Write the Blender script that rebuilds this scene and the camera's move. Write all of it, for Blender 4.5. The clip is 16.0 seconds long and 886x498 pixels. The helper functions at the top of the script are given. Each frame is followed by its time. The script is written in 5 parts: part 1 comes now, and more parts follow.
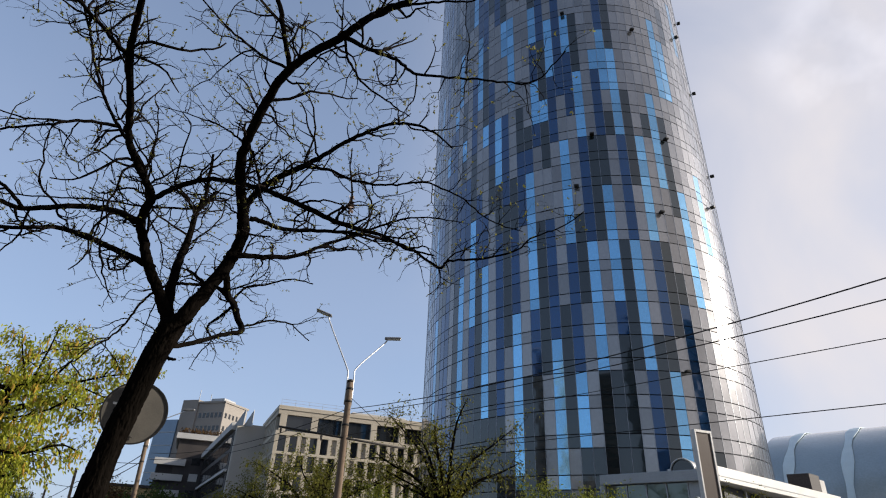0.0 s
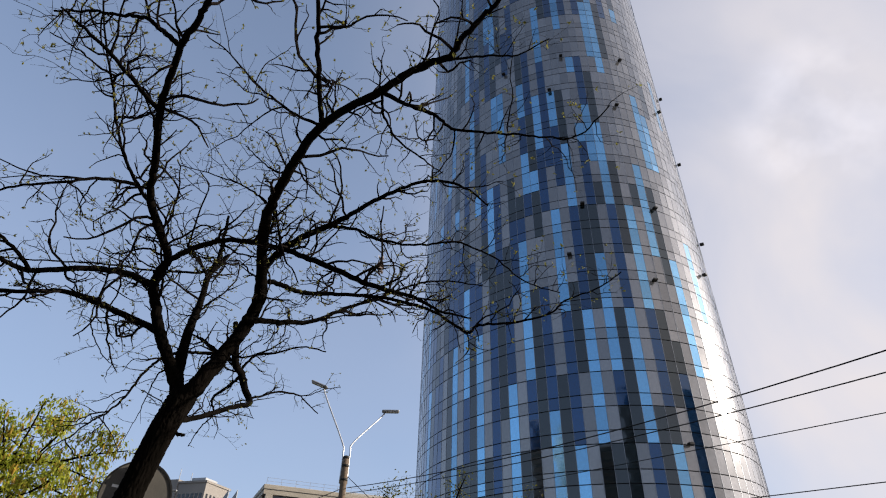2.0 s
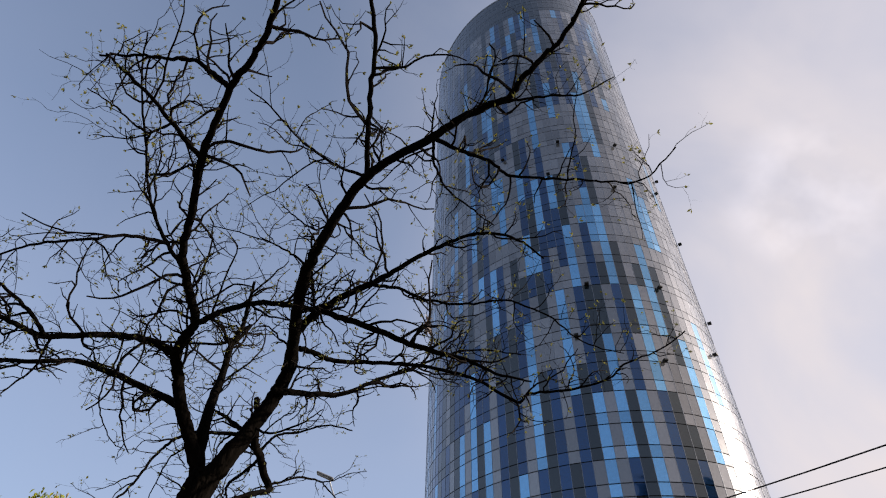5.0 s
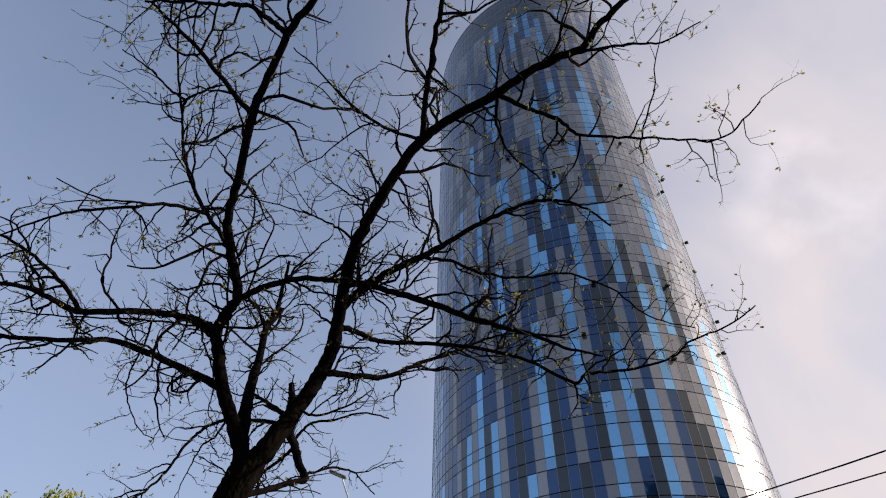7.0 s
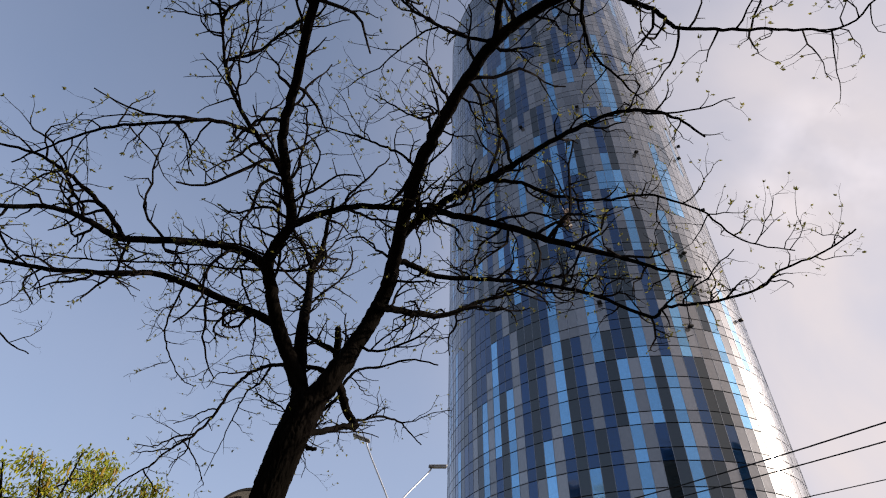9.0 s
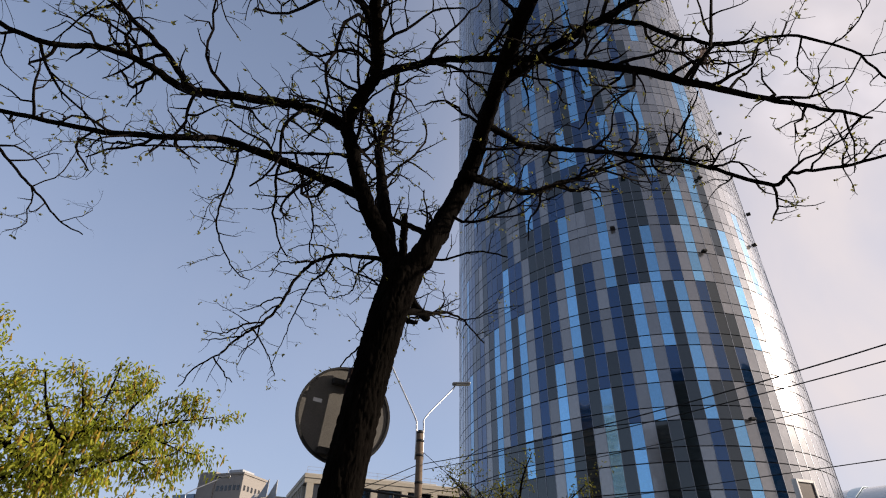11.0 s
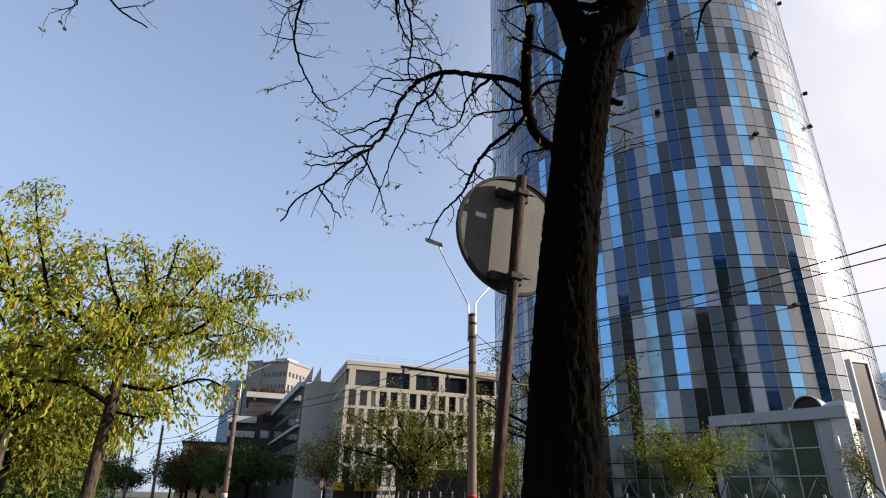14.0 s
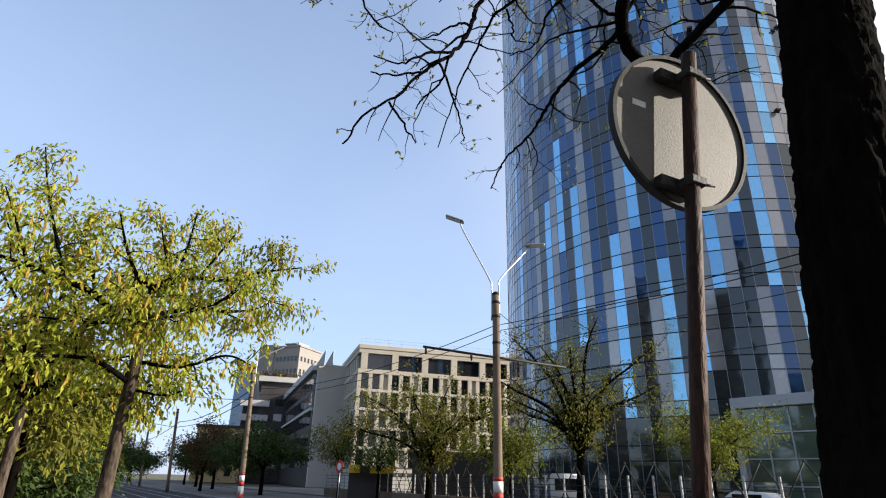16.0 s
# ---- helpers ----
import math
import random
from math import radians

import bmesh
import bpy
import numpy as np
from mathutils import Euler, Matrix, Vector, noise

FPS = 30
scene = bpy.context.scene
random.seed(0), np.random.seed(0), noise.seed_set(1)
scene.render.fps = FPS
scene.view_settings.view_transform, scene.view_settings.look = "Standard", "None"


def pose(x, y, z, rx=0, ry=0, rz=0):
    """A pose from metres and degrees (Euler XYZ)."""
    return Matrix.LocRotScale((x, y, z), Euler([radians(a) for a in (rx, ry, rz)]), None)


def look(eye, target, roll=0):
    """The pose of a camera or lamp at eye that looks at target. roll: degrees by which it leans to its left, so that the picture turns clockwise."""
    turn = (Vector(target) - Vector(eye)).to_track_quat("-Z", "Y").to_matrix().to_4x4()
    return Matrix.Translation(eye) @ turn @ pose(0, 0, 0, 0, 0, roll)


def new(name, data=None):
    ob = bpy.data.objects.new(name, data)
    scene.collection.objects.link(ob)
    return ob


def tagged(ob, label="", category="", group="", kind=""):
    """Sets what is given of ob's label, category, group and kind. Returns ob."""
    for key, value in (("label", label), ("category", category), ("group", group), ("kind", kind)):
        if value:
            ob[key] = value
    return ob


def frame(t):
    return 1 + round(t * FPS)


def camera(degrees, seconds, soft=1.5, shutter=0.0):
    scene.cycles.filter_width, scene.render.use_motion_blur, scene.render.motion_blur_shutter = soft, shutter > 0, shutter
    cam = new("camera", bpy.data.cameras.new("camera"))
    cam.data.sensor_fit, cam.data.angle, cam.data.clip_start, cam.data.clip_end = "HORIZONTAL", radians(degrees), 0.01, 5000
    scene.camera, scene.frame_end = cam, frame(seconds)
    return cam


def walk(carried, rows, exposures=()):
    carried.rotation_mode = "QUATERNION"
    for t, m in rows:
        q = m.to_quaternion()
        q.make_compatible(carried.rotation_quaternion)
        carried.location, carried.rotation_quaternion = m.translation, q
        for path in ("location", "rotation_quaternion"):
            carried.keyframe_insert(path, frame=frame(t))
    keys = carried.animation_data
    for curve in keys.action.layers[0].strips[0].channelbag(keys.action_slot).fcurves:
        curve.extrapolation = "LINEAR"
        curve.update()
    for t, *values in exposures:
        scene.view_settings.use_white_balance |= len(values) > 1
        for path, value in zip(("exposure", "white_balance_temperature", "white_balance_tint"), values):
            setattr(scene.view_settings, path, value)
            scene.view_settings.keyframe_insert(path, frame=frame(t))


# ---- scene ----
cam = camera(75.5, 16.0, soft=1.1)
PATH = [
    (0, (1.255, 0.53, 1.754), (0.807, 2.239, 2.691), 2.5),
    (0.5, (1.09, 0.599, 1.754), (0.657, 2.283, 2.741), 2.2),
    (1, (0.949, 0.652, 1.802), (0.532, 2.309, 2.842), 2.1),
    (1.5, (0.856, 0.679, 1.823), (0.453, 2.306, 2.914), 2.0),
    (2, (0.776, 0.721, 1.824), (0.384, 2.313, 2.968), 1.8),
    (2.5, (0.687, 0.786, 1.818), (0.305, 2.343, 3.014), 1.7),
    (3, (0.616, 0.848, 1.827), (0.242, 2.367, 3.073), 1.5),
    (3.5, (0.55, 0.887, 1.843), (0.186, 2.368, 3.136), 1.5),
    (4, (0.477, 0.964, 1.843), (0.117, 2.409, 3.177), 1.4),
    (4.2, (0.434, 0.983, 1.847), (0.077, 2.418, 3.194), 1.3),
    (6.5, (-0.186, 1.292, 1.862), (-0.543, 2.693, 3.245), 1.0),
    (7, (-0.317, 1.363, 1.864), (-0.679, 2.769, 3.24), 1.1),
    (7.5, (-0.457, 1.454, 1.82), (-0.82, 2.862, 3.193), 1.0),
    (8, (-0.605, 1.569, 1.819), (-0.972, 2.986, 3.182), 0.8),
    (8.2, (-0.649, 1.616, 1.841), (-1.027, 3.038, 3.196), 0.9),
    (10.5, (-1.591, 2.177, 1.792), (-2.034, 3.74, 2.959), 1.0),
    (11, (-1.776, 2.308, 1.739), (-2.24, 3.902, 2.854), 1.1),
    (11.5, (-1.952, 2.453, 1.688), (-2.438, 4.079, 2.746), 1.2),
    (12, (-2.127, 2.599, 1.697), (-2.634, 4.252, 2.703), 1.2),
    (12.5, (-2.317, 2.739, 1.703), (-2.846, 4.415, 2.658), 1.3),
    (13, (-2.536, 2.896, 1.677), (-3.087, 4.594, 2.578), 1.3),
    (13.5, (-2.756, 3.042, 1.68), (-3.333, 4.76, 2.528), 1.3),
    (14, (-2.938, 3.154, 1.69), (-3.539, 4.886, 2.489), 1.4),
    (14.5, (-3.116, 3.308, 1.659), (-3.725, 5.042, 2.447), 1.5),
    (15, (-3.293, 3.463, 1.636), (-3.912, 5.201, 2.409), 1.7),
    (15.5, (-3.487, 3.609, 1.678), (-4.113, 5.35, 2.438), 1.5),
    (16, (-3.684, 3.756, 1.688), (-4.319, 5.498, 2.438), 1.4),
]
walk(cam, [(t, look(eye, aim, roll)) for t, eye, aim, roll in PATH],
     exposures=((0, 0.40, 6600, 11), (4, 0.38, 6800, 14), (8, 0.36, 6950, 16), (10.5, 0.36, 7000, 16), (12.5, 0.50, 6800, 13), (14, 0.70, 6650, 11), (16, 0.97, 6550, 10)))

# ---- light ----
SUN_TURN, SUN_RISE = radians(109), radians(20)     # turned from straight behind the walker to the right; height
to_sun = Vector((math.sin(SUN_TURN) * math.cos(SUN_RISE), -math.cos(SUN_TURN) * math.cos(SUN_RISE), math.sin(SUN_RISE)))
world = bpy.data.worlds.new("daylight")
scene.world = world
world.use_nodes = True
wn, wl = world.node_tree.nodes, world.node_tree.links
back = wn["Background"]
sky = wn.new("ShaderNodeTexSky")
sky.sky_type = 'NISHITA'
sky.sun_disc = False
sky.sun_elevation = SUN_RISE
sky.sun_rotation = math.atan2(to_sun.x, to_sun.y)
sky.air_density, sky.dust_density, sky.ozone_density = 1.0, 0.6, 2.2
coords = wn.new("ShaderNodeTexCoord")
# thin high cloud: a pale veil on the sun's side of the sky, with faint wisps
toward = wn.new("ShaderNodeVectorMath")
toward.operation = 'DOT_PRODUCT'
toward.inputs[1].default_value = to_sun
near_sun = wn.new("ShaderNodeMapRange")
near_sun.interpolation_type = 'SMOOTHSTEP'
near_sun.inputs["From Min"].default_value, near_sun.inputs["From Max"].default_value = 0.10, 0.85
near_sun.inputs["To Min"].default_value, near_sun.inputs["To Max"].default_value = 0.06, 0.85
wisps = wn.new("ShaderNodeTexNoise")
wisps.inputs["Scale"].default_value = 2.2
wisps.inputs["Detail"].default_value = 5.0
wisps.inputs["Roughness"].default_value = 0.5
wisps.inputs["Distortion"].default_value = 0.6
thin = wn.new("ShaderNodeMapRange")
thin.inputs["From Min"].default_value, thin.inputs["From Max"].default_value = 0.35, 0.75
thin.inputs["To Min"].default_value, thin.inputs["To Max"].default_value = 0.62, 1.5
cover = wn.new("ShaderNodeMath")
cover.operation = 'MULTIPLY'
cover.use_clamp = True
aloft = wn.new("ShaderNodeMath")     # the veil thins towards the zenith
aloft.operation = 'MULTIPLY'
height = wn.new("ShaderNodeSeparateXYZ")
rise = wn.new("ShaderNodeMapRange")
rise.inputs["From Min"].default_value, rise.inputs["From Max"].default_value = 0.45, 0.95
rise.inputs["To Min"].default_value, rise.inputs["To Max"].default_value = 1.05, 0.55
wl.new(coords.outputs["Generated"], height.inputs["Vector"])
wl.new(height.outputs["Z"], rise.inputs["Value"])
wl.new(rise.outputs["Result"], aloft.inputs[1])
veil = wn.new("ShaderNodeMix")
veil.data_type = 'RGBA'
# bright aureole round the sun in the thin cloud
glow = wn.new("ShaderNodeMapRange")
glow.interpolation_type = 'SMOOTHSTEP'
glow.inputs["From Min"].default_value, glow.inputs["From Max"].default_value = 0.86, 0.99
glow.inputs["To Min"].default_value, glow.inputs["To Max"].default_value = 1.0, 2.6
# one small bright cloud beside the tower
to_cloud = wn.new("ShaderNodeVectorMath")
to_cloud.operation = 'DOT_PRODUCT'
to_cloud.inputs[1].default_value = (0.387, 0.663, 0.641)
puff = wn.new("ShaderNodeMapRange")
puff.interpolation_type = 'SMOOTHSTEP'
puff.inputs["From Min"].default_value, puff.inputs["From Max"].default_value = 0.9915, 0.9995
puff.inputs["To Min"].default_value, puff.inputs["To Max"].default_value = 0.0, 1.0
curl = wn.new("ShaderNodeTexNoise")
curl.inputs["Scale"].default_value = 7.0
curl.inputs["Detail"].default_value = 4.0
ragged = wn.new("ShaderNodeMath")
ragged.operation = 'MULTIPLY'
bright = wn.new("ShaderNodeMath")
bright.operation = 'ADD'
white = wn.new("ShaderNodeVectorMath")
white.operation = 'SCALE'
white.inputs[0].default_value = (4.75, 4.6, 4.8)
wl.new(coords.outputs["Generated"], to_cloud.inputs[0])
wl.new(coords.outputs["Generated"], curl.inputs["Vector"])
wl.new(to_cloud.outputs["Value"], puff.inputs["Value"])
wl.new(puff.outputs["Result"], ragged.inputs[0])
torn = wn.new("ShaderNodeMapRange")
torn.inputs["From Min"].default_value, torn.inputs["From Max"].default_value = 0.45, 0.75
torn.inputs["To Max"].default_value = 0.45
wl.new(curl.outputs["Fac"], torn.inputs["Value"])
wl.new(torn.outputs["Result"], ragged.inputs[1])
wl.new(toward.outputs["Value"], glow.inputs["Value"])
wl.new(glow.outputs["Result"], bright.inputs[0])
wl.new(ragged.outputs["Value"], bright.inputs[1])
wl.new(bright.outputs["Value"], white.inputs["Scale"])
wl.new(white.outputs["Vector"], veil.inputs["B"])
wl.new(coords.outputs["Generated"], toward.inputs[0])
wl.new(toward.outputs["Value"], near_sun.inputs["Value"])
wl.new(coords.outputs["Generated"], wisps.inputs["Vector"])
wl.new(wisps.outputs["Fac"], thin.inputs["Value"])
wl.new(near_sun.outputs["Result"], aloft.inputs[0])
wl.new(thin.outputs["Result"], cover.inputs[1])
wl.new(aloft.outputs["Value"], cover.inputs[0])
wl.new(cover.outputs["Value"], veil.inputs["Factor"])
haze = wn.new("ShaderNodeMix")     # even spring haze through the whole sky
haze.data_type = 'RGBA'
depth = wn.new("ShaderNodeSeparateXYZ")
low = wn.new("ShaderNodeMapRange")
low.inputs["From Min"].default_value, low.inputs["From Max"].default_value = 0.05, 0.95
low.inputs["To Min"].default_value, low.inputs["To Max"].default_value = 0.72, 0.15
wl.new(coords.outputs["Generated"], depth.inputs["Vector"])
wl.new(depth.outputs["Z"], low.inputs["Value"])
wl.new(low.outputs["Result"], haze.inputs["Factor"])
haze.inputs["B"].default_value = (2.25, 3.0, 4.6, 1)
wl.new(sky.outputs["Color"], haze.inputs["A"])
wl.new(haze.outputs["Result"], veil.inputs["A"])
wl.new(veil.outputs["Result"], back.inputs["Color"])
back.inputs["Strength"].default_value = 0.13
sun = new("sun", bpy.data.lights.new("sun", 'SUN'))
sun.data.energy, sun.data.angle, sun.data.color = 5.0, radians(0.5), (1.0, 0.93, 0.82)
sun.matrix_world = look((0, 0, 60), Vector((0, 0, 60)) - to_sun)


# ---- materials ----
def material(name, base, rough=0.6, metal=0.0, dark=None, scale=4.0, fine=40.0, bump=0.1, amount=0.5, spread=0.0, grain=(1, 1, 1), sheer=0.0, shine=0.3):
    """A procedural surface: two scales of variation between base and dark, a fine relief, a shift from piece to piece."""
    m = bpy.data.materials.new(name)
    m.use_nodes = True
    n, l = m.node_tree.nodes, m.node_tree.links
    b = n["Principled BSDF"]
    dark = dark or tuple(c * 0.7 for c in base)
    tex = n.new("ShaderNodeTexCoord")
    mp = n.new("ShaderNodeMapping")
    mp.inputs["Scale"].default_value = grain
    l.new(tex.outputs["Object"], mp.inputs["Vector"])
    big, small = n.new("ShaderNodeTexNoise"), n.new("ShaderNodeTexNoise")
    for tx, sc in ((big, scale), (small, fine)):
        tx.inputs["Scale"].default_value = sc
        tx.inputs["Detail"].default_value = 5.0
        l.new(mp.outputs["Vector"], tx.inputs["Vector"])
    add = n.new("ShaderNodeMath")
    add.operation = 'ADD'
    l.new(big.outputs["Fac"], add.inputs[0])
    l.new(small.outputs["Fac"], add.inputs[1])
    ramp = n.new("ShaderNodeMapRange")
    ramp.inputs["From Min"].default_value, ramp.inputs["From Max"].default_value = 0.75, 1.25
    ramp.inputs["To Max"].default_value = amount * 2
    l.new(add.outputs["Value"], ramp.inputs["Value"])
    mix = n.new("ShaderNodeMix")
    mix.data_type = 'RGBA'
    mix.inputs["A"].default_value, mix.inputs["B"].default_value = (*base, 1), (*dark, 1)
    l.new(ramp.outputs["Result"], mix.inputs["Factor"])
    colour = mix.outputs["Result"]
    if spread:
        info = n.new("ShaderNodeObjectInfo")
        island = n.new("ShaderNodeNewGeometry")
        both = n.new("ShaderNodeMath")
        both.operation = 'ADD'
        l.new(info.outputs["Random"], both.inputs[0])
        l.new(island.outputs["Random Per Island"], both.inputs[1])
        wrap = n.new("ShaderNodeMath")
        wrap.operation = 'FRACT'
        l.new(both.outputs["Value"], wrap.inputs[0])
        span = n.new("ShaderNodeMapRange")
        span.inputs["To Min"].default_value, span.inputs["To Max"].default_value = 1 - spread, 1 + spread
        l.new(wrap.outputs["Value"], span.inputs["Value"])
        hsv = n.new("ShaderNodeHueSaturation")
        l.new(colour, hsv.inputs["Color"])
        l.new(span.outputs["Result"], hsv.inputs["Value"])
        colour = hsv.outputs["Color"]
    l.new(colour, b.inputs["Base Color"])
    b.inputs["Roughness"].default_value, b.inputs["Metallic"].default_value = rough, metal
    b.inputs["Specular IOR Level"].default_value = shine
    if bump:
        bm_node = n.new("ShaderNodeBump")
        bm_node.inputs["Strength"].default_value = bump
        bm_node.inputs["Distance"].default_value = 0.02
        l.new(small.outputs["Fac"], bm_node.inputs["Height"])
        l.new(bm_node.outputs["Normal"], b.inputs["Normal"])
    if sheer:
        through_light = n.new("ShaderNodeBsdfTranslucent")
        l.new(colour, through_light.inputs["Color"])
        blend = n.new("ShaderNodeMixShader")
        blend.inputs["Fac"].default_value = sheer
        l.new(b.outputs["BSDF"], blend.inputs[1])
        l.new(through_light.outputs["BSDF"], blend.inputs[2])
        l.new(blend.outputs["Shader"], n["Material Output"].inputs["Surface"])
    return m


def facade_glass(name, base, metal, rough, wave=0.02, coat=0.7):
    """Coated curtain-wall glass: tinted mirror with a faint ripple and dust."""
    m = material(name, base, rough, metal, tuple(c * 0.82 for c in base), 0.15, 3.0, 0.0, 0.5, 0.22, shine=0.5)
    n, l = m.node_tree.nodes, m.node_tree.links
    b = n["Principled BSDF"]
    tex, rip, bp = n.new("ShaderNodeTexCoord"), n.new("ShaderNodeTexNoise"), n.new("ShaderNodeBump")
    rip.inputs["Scale"].default_value = 0.55
    rip.inputs["Detail"].default_value = 1.0
    bp.inputs["Strength"].default_value, bp.inputs["Distance"].default_value = 1.0, wave
    l.new(tex.outputs["Object"], rip.inputs["Vector"])
    l.new(rip.outputs["Fac"], bp.inputs["Height"])
    l.new(bp.outputs["Normal"], b.inputs["Normal"])
    l.new(bp.outputs["Normal"], b.inputs["Coat Normal"])
    b.inputs["Coat Weight"].default_value, b.inputs["Coat Roughness"].default_value = coat, 0.03
    b.inputs["Coat IOR"].default_value = 1.5
    return m


# far darker than real bark: the backlit shade is put into the colour
M_BARK_BACKLIT = material("backlit_tree_bark", (0.0075, 0.006, 0.005), 0.95, 0, (0.003, 0.0025, 0.002), 4.0, 34.0, 1.0, 0.6, grain=(1, 1, 0.2), shine=0.01)
# lit copy of the bark, for trunks that stand in the sun
M_BARK_SUNLIT = material("sunlit_tree_bark", (0.10, 0.076, 0.056), 0.95, 0, (0.022, 0.017, 0.013), 4.0, 26.0, 0.8, 0.55, grain=(1, 1, 0.3), shine=0.04)
# twig colour darkened likewise, as seen against a bright sky
M_TWIG_BACKLIT = material("backlit_twig_bark", (0.016, 0.012, 0.010), 0.9, 0, (0.008, 0.006, 0.005), 6.0, 60.0, 0.2, shine=0.04)
M_YOUNG = material("young_leaf", (0.27, 0.24, 0.06), 0.55, 0, (0.12, 0.13, 0.035), 8.0, 60.0, 0.1, 0.5, 0.3, sheer=0.45, shine=0.12)
M_LEAF = material("leaf_green", (0.45, 0.41, 0.045), 0.5, 0, (0.15, 0.22, 0.022), 3.0, 60.0, 0.1, 0.5, 0.35, sheer=0.45, shine=0.12)
M_CATKIN = material("catkin_yellow", (0.46, 0.32, 0.055), 0.8, 0, (0.32, 0.20, 0.04), 6.0, 80.0, 0.3, 0.5, 0.25, sheer=0.3, shine=0.12)
M_LEAF_DIM = material("leaf_olive", (0.20, 0.175, 0.025), 0.55, 0, (0.06, 0.08, 0.012), 3.0, 60.0, 0.1, 0.5, 0.4, sheer=0.35, shine=0.12)
M_LEAF_MID = material("leaf_mid_green", (0.22, 0.225, 0.028), 0.55, 0, (0.08, 0.11, 0.015), 3.0, 60.0, 0.1, 0.5, 0.4, sheer=0.4, shine=0.12)
M_LEAF_DARK = material("leaf_deep_green", (0.06, 0.09, 0.02), 0.6, 0, (0.03, 0.05, 0.012), 3.0, 60.0, 0.1, 0.5, 0.4, sheer=0.25, shine=0.12)
M_LEAF_RUST = material("leaf_russet", (0.13, 0.075, 0.03), 0.6, 0, (0.07, 0.04, 0.018), 3.0, 60.0, 0.1, 0.5, 0.4, sheer=0.25, shine=0.12)
M_ASPHALT = material("asphalt", (0.060, 0.060, 0.062), 0.9, 0, (0.038, 0.038, 0.040), 0.6, 90.0, 0.5)
M_PAVING = material("paving", (0.17, 0.16, 0.145), 0.9, 0, (0.11, 0.105, 0.095), 0.5, 60.0, 0.3, 0.5, 0.1)
M_GROUND = material("bare_ground", (0.12, 0.105, 0.075), 1.0, 0, (0.07, 0.075, 0.04), 0.3, 14.0, 0.6)
M_KERB = material("kerb_stone", (0.36, 0.35, 0.33), 0.85, 0, (0.25, 0.24, 0.23), 2.0, 50.0, 0.3, 0.5, 0.1)
M_STEEL_RAIL = material("rail_steel", (0.42, 0.40, 0.38), 0.35, 1.0, (0.25, 0.22, 0.2), 3.0, 60.0, 0.1)
M_SIGN_BACK = material("weathered_sign_metal", (0.132, 0.122, 0.106), 0.62, 0.25, (0.092, 0.086, 0.076), 5.0, 120.0, 0.08, 0.5)
M_SIGN_RIM = material("black_sign_rim", (0.014, 0.014, 0.014), 0.7, 0.0, (0.008, 0.008, 0.008), 8.0, 60.0, 0.1)
M_RUST = material("rusty_post_steel", (0.062, 0.029, 0.017), 0.6, 0.3, (0.022, 0.014, 0.011), 5.0, 70.0, 0.4, 0.6, grain=(1, 1, 0.3), shine=0.12)
M_STICKER = material("pale_sticker", (0.75, 0.74, 0.72), 0.5, 0, (0.6, 0.6, 0.58), 20.0, 90.0, 0.0)
M_CONCRETE = material("pole_concrete", (0.20, 0.145, 0.10), 0.9, 0, (0.11, 0.08, 0.058), 2.0, 40.0, 0.35, 0.5, grain=(1, 1, 0.3))
M_GALV = material("galvanised_tube", (0.60, 0.60, 0.60), 0.42, 0.7, (0.45, 0.45, 0.46), 3.0, 70.0, 0.05)
M_LAMP_BODY = material("lamp_grey_cast", (0.30, 0.30, 0.30), 0.5, 0.4, (0.2, 0.2, 0.2), 5.0, 60.0, 0.1)
M_LAMP_GLASS = material("lamp_lens", (0.62, 0.62, 0.60), 0.2, 0, (0.5, 0.5, 0.48), 6.0, 60.0, 0.0)
M_RED_BAND = material("red_paint", (0.50, 0.05, 0.035), 0.6, 0, (0.33, 0.03, 0.025), 4.0, 60.0, 0.15)
M_WHITE_BAND = material("white_paint", (0.75, 0.74, 0.71), 0.6, 0, (0.58, 0.56, 0.53), 4.0, 60.0, 0.15)
M_CABLE = material("black_cable", (0.018, 0.018, 0.018), 0.7, 0, (0.01, 0.01, 0.01), 5.0, 60.0, 0.0, shine=0.12)
M_IRON = material("dark_iron", (0.05, 0.048, 0.045), 0.6, 0.5, (0.03, 0.028, 0.026), 5.0, 60.0, 0.2, shine=0.12)
M_FRAME_DARK = material("facade_gasket", (0.035, 0.037, 0.042), 0.6, 0.2, (0.02, 0.021, 0.024), 1.0, 20.0, 0.0)
M_MULLION = material("facade_mullion", (0.30, 0.31, 0.33), 0.4, 0.6, (0.22, 0.23, 0.25), 1.0, 20.0, 0.0)
G_GREY = facade_glass("facade_grey_glass", (0.275, 0.268, 0.262), 0.6, 0.16, coat=0.6)
G_SKY = facade_glass("facade_sky_glass", (0.20, 0.46, 0.68), 0.88, 0.09)
G_BLUE = facade_glass("facade_deep_blue_glass", (0.008, 0.052, 0.135), 0.7, 0.09, coat=1.0)
# smoke panes; low down this colour also paints in dark reflections
G_DARK = facade_glass("facade_smoke_and_reflection_glass", (0.020, 0.030, 0.032), 0.4, 0.10, coat=0.9)
M_BEIGE = material("beige_stone_cladding", (0.52, 0.46, 0.37), 0.85, 0, (0.43, 0.38, 0.30), 0.25, 9.0, 0.1, 0.5, 0.06)
M_BEIGE_SIDE = material("grey_render", (0.50, 0.465, 0.41), 0.9, 0, (0.42, 0.39, 0.345), 0.15, 7.0, 0.1)
M_DARK_CLAD = material("dark_brown_cladding", (0.075, 0.066, 0.062), 0.6, 0.1, (0.045, 0.04, 0.04), 0.2, 7.0, 0.1, shine=0.12)
